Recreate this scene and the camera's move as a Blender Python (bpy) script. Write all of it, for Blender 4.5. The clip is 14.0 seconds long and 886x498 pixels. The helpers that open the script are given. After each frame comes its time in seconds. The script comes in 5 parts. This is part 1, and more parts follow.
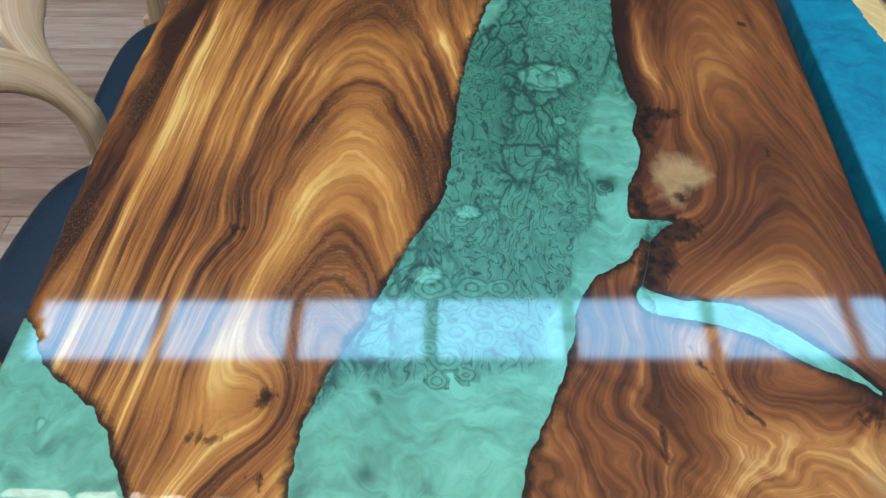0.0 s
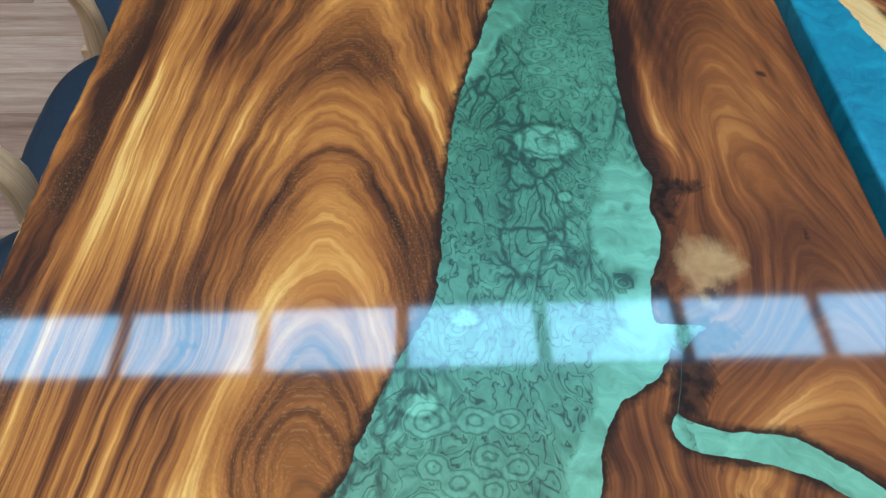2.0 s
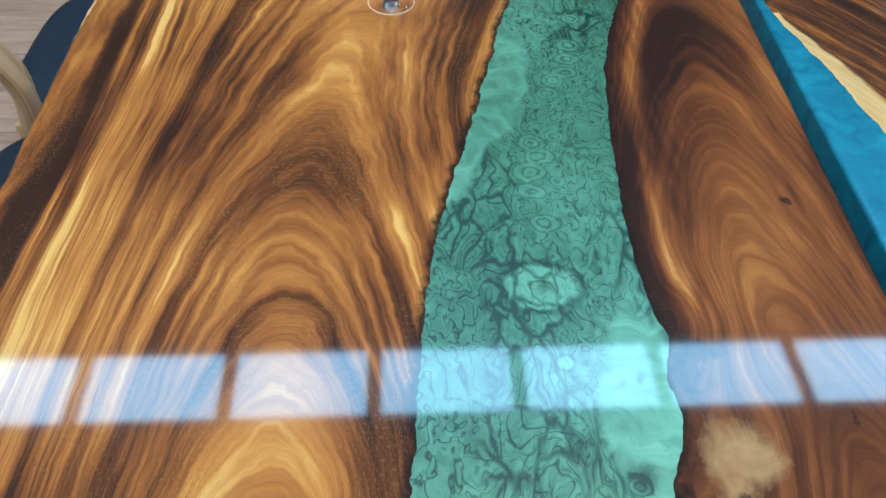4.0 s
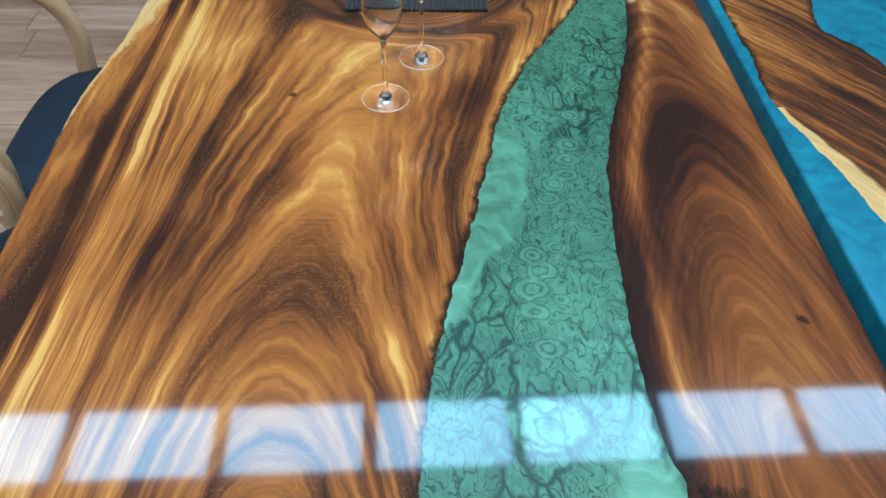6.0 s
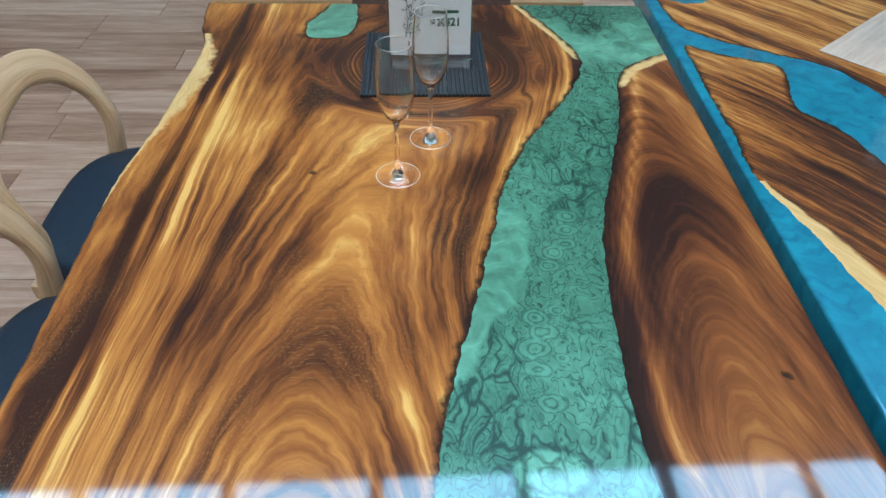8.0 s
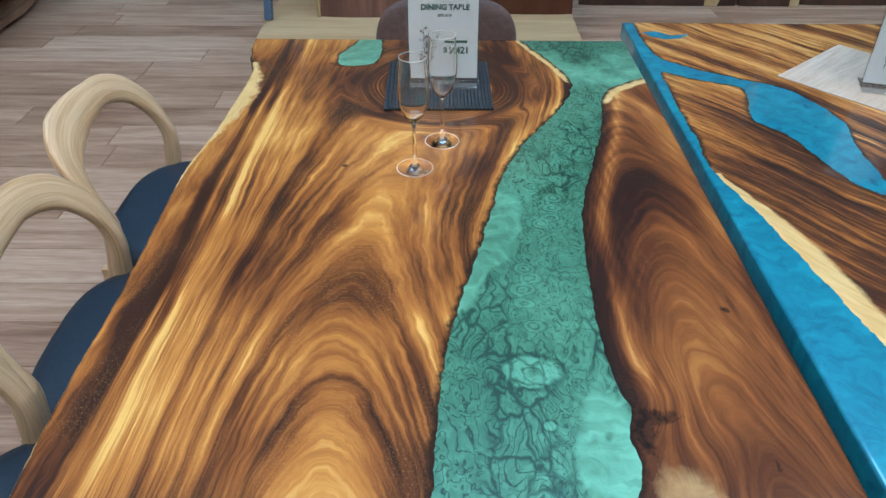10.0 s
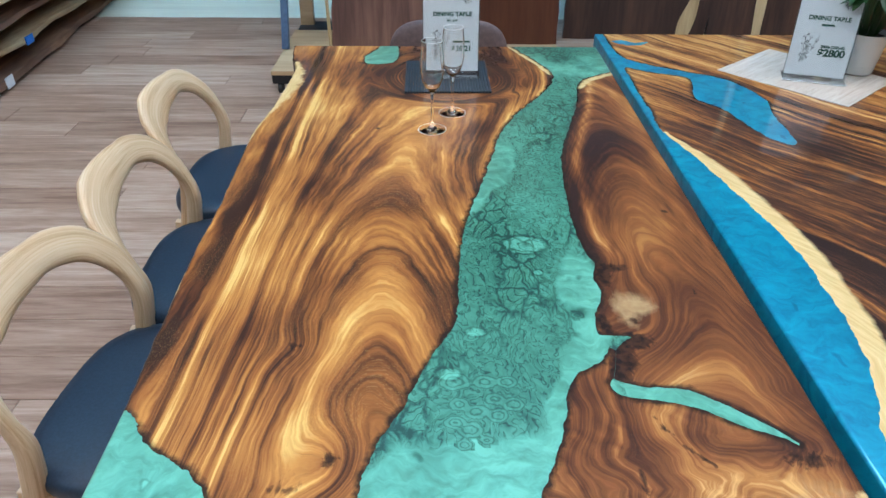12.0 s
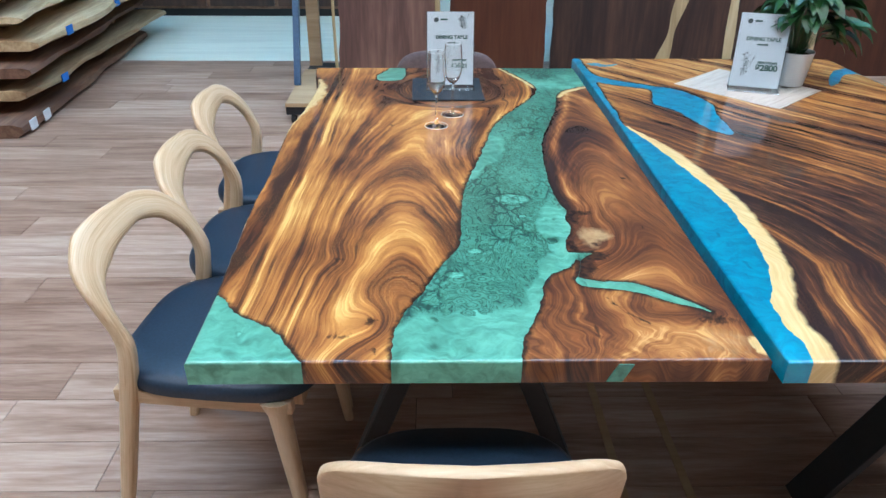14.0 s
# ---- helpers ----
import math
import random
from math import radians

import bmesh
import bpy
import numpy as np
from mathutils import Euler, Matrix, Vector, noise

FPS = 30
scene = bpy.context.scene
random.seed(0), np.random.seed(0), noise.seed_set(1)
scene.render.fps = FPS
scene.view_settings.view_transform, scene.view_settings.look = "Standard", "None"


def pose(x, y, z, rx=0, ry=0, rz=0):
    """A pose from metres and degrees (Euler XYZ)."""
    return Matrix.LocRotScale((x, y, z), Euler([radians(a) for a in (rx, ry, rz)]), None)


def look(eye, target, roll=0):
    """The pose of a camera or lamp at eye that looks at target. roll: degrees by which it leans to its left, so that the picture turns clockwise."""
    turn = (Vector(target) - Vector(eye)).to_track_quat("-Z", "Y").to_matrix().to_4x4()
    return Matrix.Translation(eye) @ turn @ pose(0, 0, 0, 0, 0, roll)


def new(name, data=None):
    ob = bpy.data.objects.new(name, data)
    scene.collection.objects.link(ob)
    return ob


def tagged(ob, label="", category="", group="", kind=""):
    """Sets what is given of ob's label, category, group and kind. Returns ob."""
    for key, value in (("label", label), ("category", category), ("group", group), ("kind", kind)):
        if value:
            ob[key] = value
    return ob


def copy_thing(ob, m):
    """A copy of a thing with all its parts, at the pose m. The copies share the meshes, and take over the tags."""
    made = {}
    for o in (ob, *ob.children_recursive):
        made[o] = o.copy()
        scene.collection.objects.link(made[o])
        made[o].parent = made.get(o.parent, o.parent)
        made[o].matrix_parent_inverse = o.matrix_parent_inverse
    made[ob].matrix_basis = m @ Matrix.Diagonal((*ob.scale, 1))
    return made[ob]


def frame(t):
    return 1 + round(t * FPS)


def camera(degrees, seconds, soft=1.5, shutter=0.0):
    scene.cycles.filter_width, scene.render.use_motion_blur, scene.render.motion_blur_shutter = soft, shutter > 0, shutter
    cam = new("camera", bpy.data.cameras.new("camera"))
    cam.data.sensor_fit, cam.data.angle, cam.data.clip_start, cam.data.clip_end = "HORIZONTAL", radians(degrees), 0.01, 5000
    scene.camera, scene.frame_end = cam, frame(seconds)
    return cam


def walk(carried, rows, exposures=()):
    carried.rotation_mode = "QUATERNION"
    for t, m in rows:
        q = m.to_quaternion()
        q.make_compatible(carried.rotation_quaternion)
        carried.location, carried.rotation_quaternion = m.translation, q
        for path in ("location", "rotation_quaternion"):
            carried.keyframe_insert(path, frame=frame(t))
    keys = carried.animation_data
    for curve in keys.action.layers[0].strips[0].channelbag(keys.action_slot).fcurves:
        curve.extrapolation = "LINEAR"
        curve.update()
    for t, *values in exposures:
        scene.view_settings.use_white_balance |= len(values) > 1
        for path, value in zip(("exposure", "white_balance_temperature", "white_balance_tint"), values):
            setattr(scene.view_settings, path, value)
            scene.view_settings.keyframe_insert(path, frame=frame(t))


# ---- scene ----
cam = camera(64.4, 14.0)
PATH = [
    (0, (0.509, -0.187, 1.397), (0.387, 1.025, -0.19), -3.4),
    (0.5, (0.5, -0.139, 1.396), (0.408, 1.05, -0.21), -3.4),
    (1, (0.497, -0.103, 1.379), (0.428, 1.099, -0.219), -2.7),
    (1.5, (0.482, -0.06, 1.374), (0.439, 1.131, -0.232), -2.0),
    (2, (0.474, -0.008, 1.363), (0.447, 1.192, -0.237), -1.1),
    (2.5, (0.484, 0.049, 1.353), (0.477, 1.249, -0.247), -0.2),
    (3, (0.485, 0.12, 1.343), (0.489, 1.335, -0.245), 0.2),
    (3.2, (0.48, 0.132, 1.336), (0.497, 1.363, -0.24), 1.1),
    (5.5, (0.466, 0.283, 1.349), (0.529, 1.587, -0.167), 2.1),
    (6, (0.468, 0.286, 1.361), (0.525, 1.635, -0.114), 2.0),
    (6.5, (0.461, 0.283, 1.373), (0.53, 1.67, -0.066), 2.4),
    (7, (0.462, 0.269, 1.388), (0.517, 1.696, -0.012), 1.8),
    (7.5, (0.466, 0.254, 1.399), (0.502, 1.714, 0.033), 1.1),
    (7.7, (0.461, 0.247, 1.401), (0.503, 1.722, 0.051), 1.1),
    (9.8, (0.48, -0.003, 1.449), (0.474, 1.579, 0.226), 0.2),
    (10, (0.473, -0.031, 1.443), (0.466, 1.564, 0.236), 0.3),
    (10.5, (0.447, -0.135, 1.454), (0.435, 1.477, 0.27), -0.1),
    (11, (0.45, -0.236, 1.452), (0.448, 1.396, 0.296), 0.1),
    (11.5, (0.452, -0.371, 1.452), (0.465, 1.282, 0.326), 0.4),
    (12, (0.425, -0.484, 1.462), (0.443, 1.188, 0.365), 0.5),
    (12.5, (0.377, -0.609, 1.46), (0.403, 1.083, 0.393), 0.7),
    (13, (0.393, -0.711, 1.457), (0.418, 1.002, 0.425), 0.4),
    (13.5, (0.41, -0.813, 1.458), (0.441, 0.917, 0.454), 0.6),
    (14, (0.396, -0.901, 1.457), (0.43, 0.848, 0.487), 0.4),
]
EXPOSURES = [(0, -0.2, 6300, 10), (3, -0.1, 6450, 10), (7.5, -0.05, 6500, 10), (10.5, 0.1, 6280, 10), (12.5, 0.38, 5930, 10), (14, 0.56, 5800, 10)]
walk(cam, [(t, look(eye, target, roll)) for t, eye, target, roll in PATH], EXPOSURES)

# ---- world and light ----
world = bpy.data.worlds.new("world")
scene.world = world
world.use_nodes = True
world.node_tree.nodes["Background"].inputs["Color"].default_value = (0.75, 0.85, 1.0, 1)
world.node_tree.nodes["Background"].inputs["Strength"].default_value = 0.3
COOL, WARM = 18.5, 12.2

TOP, LENGTH, WIDTH, THICK = 0.75, 1.82, 0.95, 0.044


# ---- materials ----
class Nodes:
    """A small builder for node materials."""

    def __init__(self, name):
        self.mat = bpy.data.materials.new(name)
        self.mat.use_nodes = True
        self.tree = self.mat.node_tree
        self.shader = self.tree.nodes["Principled BSDF"]

    def node(self, kind, **values):
        n = self.tree.nodes.new(kind)
        for key, value in values.items():
            if key in ("operation", "blend_type", "data_type", "noise_dimensions", "voronoi_dimensions", "feature", "attribute_name",
                       "attribute_type", "interpolation_type", "clamp", "wave_type", "bands_direction", "rings_direction", "invert"):
                if key == "operation":
                    n.operation = value
                elif key == "blend_type":
                    n.blend_type = value
                elif key == "data_type":
                    n.data_type = value
                elif key == "noise_dimensions":
                    n.noise_dimensions = value
                elif key == "voronoi_dimensions":
                    n.voronoi_dimensions = value
                elif key == "feature":
                    n.feature = value
                elif key == "attribute_name":
                    n.attribute_name = value
        return n

    def put(self, socket, value):
        if isinstance(value, bpy.types.NodeSocket):
            self.tree.links.new(value, socket)
        elif value is not None:
            socket.default_value = value

    def attr(self, name):
        return self.node("ShaderNodeAttribute", attribute_name=name)

    def coords(self, kind="Object"):
        return self.node("ShaderNodeTexCoord").outputs[kind]

    def math(self, op, a, b=None, c=None):
        n = self.node("ShaderNodeMath", operation=op)
        for socket, value in zip(n.inputs, (a, b, c)):
            self.put(socket, value)
        return n.outputs[0]

    def vec(self, op, a, b=None):
        n = self.node("ShaderNodeVectorMath", operation=op)
        self.put(n.inputs[0], a)
        self.put(n.inputs[3] if op == "SCALE" else n.inputs[1], b)
        return n.outputs[0]

    def split(self, v):
        n = self.node("ShaderNodeSeparateXYZ")
        self.put(n.inputs[0], v)
        return n.outputs

    def join(self, x, y, z=0.0):
        n = self.node("ShaderNodeCombineXYZ")
        for socket, value in zip(n.inputs, (x, y, z)):
            self.put(socket, value)
        return n.outputs[0]

    def noise(self, vector, scale, detail=3.0, rough=0.5, distortion=0.0, colour=False):
        n = self.node("ShaderNodeTexNoise")
        self.put(n.inputs["Vector"], vector)
        for key, value in (("Scale", scale), ("Detail", detail), ("Roughness", rough), ("Distortion", distortion)):
            n.inputs[key].default_value = value
        return n.outputs["Color" if colour else "Fac"]

    def line(self, w, scale, detail=3.0, rough=0.5):
        n = self.node("ShaderNodeTexNoise", noise_dimensions="1D")
        self.put(n.inputs["W"], w)
        for key, value in (("Scale", scale), ("Detail", detail), ("Roughness", rough)):
            n.inputs[key].default_value = value
        return n.outputs["Fac"]

    def voronoi(self, vector, scale, feature="F1"):
        n = self.node("ShaderNodeTexVoronoi", feature=feature)
        self.put(n.inputs["Vector"], vector)
        n.inputs["Scale"].default_value = scale
        return n.outputs["Distance"]

    def ramp(self, fac, stops):
        n = self.node("ShaderNodeValToRGB")
        self.put(n.inputs["Fac"], fac)
        e = n.color_ramp.elements
        while len(e) < len(stops):
            e.new(0.5)
        for item, (at, colour) in zip(e, stops):
            item.position = at
            item.color = (*colour, 1) if isinstance(colour, tuple) else (colour, colour, colour, 1)
        return n.outputs["Color"]

    def mix(self, fac, a, b, blend="MIX"):
        n = self.node("ShaderNodeMix", data_type="RGBA", blend_type=blend)
        self.put(n.inputs["Factor"], fac)
        self.put(n.inputs[6], (*a, 1) if isinstance(a, tuple) else a)
        self.put(n.inputs[7], (*b, 1) if isinstance(b, tuple) else b)
        return n.outputs[2]

    def bump(self, height, strength, distance=0.002):
        n = self.node("ShaderNodeBump")
        self.put(n.inputs["Height"], height)
        n.inputs["Strength"].default_value = strength
        n.inputs["Distance"].default_value = distance
        self.put(self.shader.inputs["Normal"], n.outputs[0])

    def done(self, colour=None, rough=None, **rest):
        self.put(self.shader.inputs["Base Color"], (*colour, 1) if isinstance(colour, tuple) else colour)
        self.put(self.shader.inputs["Roughness"], rough)
        for key, value in rest.items():
            self.put(self.shader.inputs[key.replace("_", " ").title().replace("Ior", "IOR")], value)
        return self.mat


def lacquered_wood(name, stops, sap, freq=1.0, bark=(0.02, 0.010, 0.007), fibre=1.0, gain=1.9, mid=0.50, soft=1.0, rag=0.5, speckle=1.0):
    """Polished slab wood: growth bands follow the mesh's 'grain' attribute (across, along, distance from the live edge)."""
    m = Nodes(name)
    g = m.split(m.attr("grain").outputs["Vector"])
    pos = m.coords()
    wob = m.math("MULTIPLY", m.noise(pos, 22.0, 2.0), 0.010)
    across = m.math("ADD", g[0], wob)
    broad = m.line(across, 9.0 * freq, 2.0, 0.5)
    rings = m.line(across, 26.0 * freq, 3.5, 0.58)
    fine = m.noise(m.join(m.math("MULTIPLY", across, 160.0), m.math("MULTIPLY", g[1], 9.0)), 1.0, 3.0, 0.6)
    pores = m.noise(m.join(m.math("MULTIPLY", across, 620.0), m.math("MULTIPLY", g[1], 60.0)), 1.0, 2.0, 0.7)
    flecks = m.noise(m.join(m.math("MULTIPLY", across, 760.0), m.math("MULTIPLY", g[1], 240.0)), 1.0, 2.0, 0.6)
    patchy = m.ramp(m.noise(m.vec("MULTIPLY", pos, (2.2, 1.0, 1.0)), 5.5, 2.0, 0.5), ((0.40, 0.0), (0.60, 1.0)))
    cloud = m.noise(pos, 3.4, 2.0, 0.5)
    calmer = m.ramp(m.noise(pos, 4.5, 2.0, 0.5), ((0.38, 0.12), (0.64, 0.72)))
    f = m.math("MULTIPLY_ADD", broad, 0.66, m.math("MULTIPLY_ADD", m.math("SUBTRACT", rings, 0.5), m.math("MULTIPLY", calmer, soft), 0.31))
    f = m.math("MULTIPLY_ADD", m.math("SUBTRACT", fine, 0.5), 0.30 * fibre, f)
    f = m.math("MULTIPLY_ADD", m.math("SUBTRACT", cloud, 0.5), 0.40, f)
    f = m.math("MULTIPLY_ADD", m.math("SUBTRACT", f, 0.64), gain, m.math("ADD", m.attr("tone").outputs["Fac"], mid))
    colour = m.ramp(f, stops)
    colour = m.mix(m.math("MULTIPLY", m.math("MULTIPLY", m.ramp(flecks, ((0.54, 0.0), (0.66, 1.0))), patchy), 0.26 * speckle), colour, (0.74, 0.44, 0.15))
    colour = m.mix(m.math("MULTIPLY", m.math("MULTIPLY", m.ramp(flecks, ((0.34, 1.0), (0.46, 0.0))), patchy), 0.30 * speckle), colour, (0.17, 0.065, 0.020))
    dots = m.ramp(pores, ((0.60, 0.0), (0.78, 1.0)))
    colour = m.mix(m.math("MULTIPLY", dots, 0.35), colour, (0.10, 0.035, 0.012))
    ragged = m.math("MULTIPLY_ADD", m.noise(pos, 45.0, 4.0, 0.65), 0.022, m.math("SUBTRACT", g[2], 0.011))
    if sap:
        colour = m.mix(m.ramp(m.math("MULTIPLY_ADD", m.noise(pos, 38.0, 4.0, 0.65), rag, m.math("SUBTRACT", m.attr("sap").outputs["Fac"], 0.5 * rag)), ((0.44, 0.0), (0.56, 1.0))), colour, m.mix(m.ramp(fine, ((0.35, 0.0), (0.62, 1.0))), (0.84, 0.59, 0.28), (0.72, 0.46, 0.185)))
    dark = m.ramp(m.math("MULTIPLY", ragged, 40.0), ((0.08, 1.0), (0.42, 0.0)))
    colour = m.mix(m.math("MULTIPLY", dark, 0.93), colour, bark)
    tan = m.ramp(m.math("MULTIPLY_ADD", m.math("SUBTRACT", m.noise(m.vec("MULTIPLY", pos, (1.0, 0.6, 1.0)), 34.0, 5.0, 0.65, 1.0), 0.5), 1.1, m.attr("calm").outputs["Fac"]), ((0.30, 0.0), (0.80, 0.85)))
    colour = m.mix(tan, colour, m.mix(m.noise(pos, 50.0, 3.0), (0.32, 0.16, 0.065), (0.68, 0.45, 0.225)))
    knots = m.attr("knot").outputs["Fac"]
    torn = m.math("MULTIPLY_ADD", m.noise(m.vec("MULTIPLY", pos, (1.0, 0.45, 1.0)), 60.0, 5.0, 0.68, 1.6), 1.1, m.math("SUBTRACT", knots, 0.55))
    char = m.mix(m.ramp(m.noise(pos, 85.0, 3.0), ((0.40, 0.0), (0.62, 1.0))), (0.014, 0.007, 0.006), (0.065, 0.024, 0.011))
    colour = m.mix(m.ramp(torn, ((0.36, 0.0), (0.47, 0.65), (0.66, 0.97))), colour, char)
    m.shader.inputs["Specular IOR Level"].default_value = 0.12
    return m.done(colour, 0.5, coat_weight=1.0, coat_roughness=0.05, coat_ior=1.5)


def pearl_resin(name, dark, mid, light, swirl=1.0):
    """Cast resin with pearl pigment: folded, brain-like swirls that calm down where 'calm' is high."""
    m = Nodes(name)
    pos = m.coords()
    calm = m.attr("calm").outputs["Fac"]
    flow = m.vec("MULTIPLY", pos, (1.0, 0.62, 1.0))
    warp = m.vec("SCALE", m.vec("SUBTRACT", m.noise(flow, 11.0, 3.0, 0.6, colour=True), (0.5, 0.5, 0.5)), 0.075)
    p1 = m.vec("ADD", flow, warp)
    warp2 = m.vec("SCALE", m.vec("SUBTRACT", m.noise(p1, 34.0, 3.0, 0.6, colour=True), (0.5, 0.5, 0.5)), 0.022)
    p2 = m.vec("ADD", p1, warp2)
    cells = m.voronoi(p1, 21.0, "SMOOTH_F1")
    wall = m.ramp(m.voronoi(p1, 30.0, "DISTANCE_TO_EDGE"), ((0.015, 1.0), (0.10, 0.0)))
    rings = m.ramp(m.math("ABSOLUTE", m.math("SINE", m.math("MULTIPLY", cells, 34.0))), ((0.02, 1.0), (0.42, 0.0)))
    folds = m.ramp(m.math("ABSOLUTE", m.math("SINE", m.math("MULTIPLY", m.noise(p2, 17.0, 3.0, 0.55), 52.0))), ((0.02, 1.0), (0.45, 0.0)))
    broad = m.noise(p1, 5.0, 3.0, 0.55)
    grit = m.noise(p2, 90.0, 3.0, 0.6)
    where = m.ramp(m.noise(flow, 9.0, 2.0), ((0.42, 0.0), (0.58, 1.0)))
    lines = m.math("ADD", m.math("MULTIPLY", m.math("MAXIMUM", rings, wall), m.math("MULTIPLY", where, 0.8)), m.math("MULTIPLY", folds, m.math("MULTIPLY_ADD", where, -0.45, 0.85)))
    curl = m.math("MULTIPLY_ADD", m.math("SUBTRACT", m.noise(flow, 30.0, 3.0, 0.6), 0.5), 1.3, m.attr("tone").outputs["Fac"])
    within = m.ramp(curl, ((0.98, 1.0), (1.10, 0.0)))
    coil = m.ramp(m.math("ABSOLUTE", m.math("SINE", m.math("MULTIPLY_ADD", curl, 7.2, 0.0))), ((0.05, 0.85), (0.80, 0.0)))
    lines = m.math("MULTIPLY_ADD", within, m.math("SUBTRACT", m.math("MULTIPLY", coil, 0.75), lines), lines)
    busy = m.math("SUBTRACT", m.math("MULTIPLY_ADD", grit, 0.46, m.math("MULTIPLY_ADD", within, 0.04, 0.225)), m.math("MULTIPLY", lines, 0.38))
    ripple = m.noise(m.vec("MULTIPLY", p1, (1.0, 2.6, 1.0)), 20.0, 4.0, 0.62, 0.5)
    speck = m.ramp(m.voronoi(p1, 17.0), ((0.05, 0.32), (0.13, 0.0)))
    quiet = m.math("SUBTRACT", m.math("MULTIPLY_ADD", ripple, 0.95, 0.14), m.math("MULTIPLY", speck, 0.8))
    mixf = m.node("ShaderNodeMix")
    m.put(mixf.inputs[0], m.ramp(m.math("MULTIPLY_ADD", m.math("SUBTRACT", broad, 0.5), 1.1, calm), ((0.42, 0.0), (0.55, 1.0))))
    m.put(mixf.inputs[2], busy)
    m.put(mixf.inputs[3], quiet)
    tone = m.math("ADD", mixf.outputs[0], m.math("MULTIPLY", m.math("SUBTRACT", broad, 0.5), 0.5))
    eye = m.math("MULTIPLY_ADD", m.noise(p2, 40.0, 3.0), 0.35, m.math("SUBTRACT", m.attr("sap").outputs["Fac"], 0.17))
    rim = m.ramp(eye, ((0.24, 0.0), (0.36, 1.0), (0.50, 0.0)))
    tone = m.math("SUBTRACT", m.math("MULTIPLY_ADD", m.ramp(eye, ((0.40, 0.0), (0.54, 1.0))), 0.24, tone), m.math("MULTIPLY", rim, 0.16))
    tone = m.math("SUBTRACT", tone, m.math("MULTIPLY", m.attr("knot").outputs["Fac"], 0.45))
    colour = m.ramp(tone, ((0.14, dark), (0.42, mid), (0.80, light)))
    m.bump(mixf.outputs[0], 0.0)
    return m.done(colour, 0.38, metallic=0.15, coat_weight=1.0, coat_roughness=0.05, coat_ior=1.5)


def raw_wood(name, dark, mid, light, rough=0.5, axis=0, scale=1.0, coat=0.0, island=False):
    """Plain timber with grain along one object axis, each piece a little different."""
    m = Nodes(name)
    pos = m.coords()
    rnd = m.node("ShaderNodeObjectInfo").outputs["Random"]
    if island:
        rnd = m.math("FRACT", m.math("ADD", rnd, m.node("ShaderNodeNewGeometry").outputs["Random Per Island"]), 0.0)
    shift = m.vec("ADD", pos, m.join(m.math("MULTIPLY", rnd, 7.0), m.math("MULTIPLY", rnd, 13.0), m.math("MULTIPLY", rnd, 5.0)))
    squash = [(1.2, 14, 14), (14, 1.2, 14), (14, 14, 1.2)][axis]
    p = m.vec("MULTIPLY", shift, tuple(v * scale for v in squash))
    a = m.noise(p, 1.0, 3.0, 0.6, 0.6)
    b = m.noise(m.vec("MULTIPLY", p, (6.0, 6.0, 6.0)), 1.0, 3.0, 0.65)
    f = m.math("MULTIPLY_ADD", a, 0.75, m.math("MULTIPLY_ADD", b, 0.35, m.math("MULTIPLY_ADD", rnd, 0.22, -0.16)))
    colour = m.ramp(f, ((0.26, dark), (0.5, mid), (0.74, light)))
    m.bump(b, 0.15, 0.001)
    return m.done(colour, rough, coat_weight=coat, coat_roughness=0.08)


def plain(name, colour, rough=0.5, spread=0.12, scale=30.0, relief=0.05, **rest):
    m = Nodes(name)
    n = m.noise(m.coords(), scale, 4.0, 0.6)
    dark = tuple(c * (1 - spread) for c in colour)
    light = tuple(min(1.0, c * (1 + spread)) for c in colour)
    m.bump(n, relief, 0.001)
    return m.done(m.ramp(n, ((0.3, dark), (0.7, light))), rough, **rest)


def glass(name, tint=(1, 1, 1), ior=1.48, rough=0.0):
    m = Nodes(name)
    return m.done(tint, rough, transmission_weight=1.0, ior=ior)


WALNUT = ((0.06, (0.042, 0.016, 0.010)), (0.27, (0.150, 0.048, 0.016)), (0.50, (0.385, 0.135, 0.033)), (0.73, (0.62, 0.262, 0.063)), (0.95, (0.88, 0.53, 0.165)))
UMBER = ((0.06, (0.034, 0.014, 0.011)), (0.32, (0.115, 0.036, 0.015)), (0.56, (0.265, 0.087, 0.026)), (0.78, (0.48, 0.190, 0.053)), (0.96, (0.74, 0.39, 0.135)))
ZEBRA = ((0.14, (0.028, 0.012, 0.010)), (0.40, (0.095, 0.034, 0.017)), (0.58, (0.26, 0.088, 0.024)), (0.78, (0.49, 0.195, 0.050)), (0.96, (0.70, 0.36, 0.115)))
M_LEFT = lacquered_wood("golden_slab_wood", WALNUT, True, gain=2.7, mid=0.535, speckle=0.65)
M_RIGHT = lacquered_wood("umber_slab_wood", UMBER, True, gain=2.0, mid=0.44, soft=0.6, speckle=0.12)
M_ZEBRA = lacquered_wood("striped_slab_wood", ZEBRA, True, 1.75, fibre=1.9, gain=1.75, soft=1.3, mid=0.475, rag=0.16, speckle=0.3)
M_GREEN = pearl_resin("green_pearl_resin", (0.013, 0.062, 0.042), (0.066, 0.228, 0.146), (0.19, 0.525, 0.365))
M_BLUE = pearl_resin("blue_pearl_resin", (0.001, 0.080, 0.140), (0.002, 0.160, 0.265), (0.012, 0.33, 0.47))
M_EDGE = plain("green_edge_resin", (0.075, 0.26, 0.18), 0.3, 0.3, 90.0, 0.0, coat_weight=1.0)
M_ASH = raw_wood("ash_wood", (0.57, 0.350, 0.190), (0.68, 0.460, 0.275), (0.77, 0.565, 0.375), 0.42, 2, 3.2)
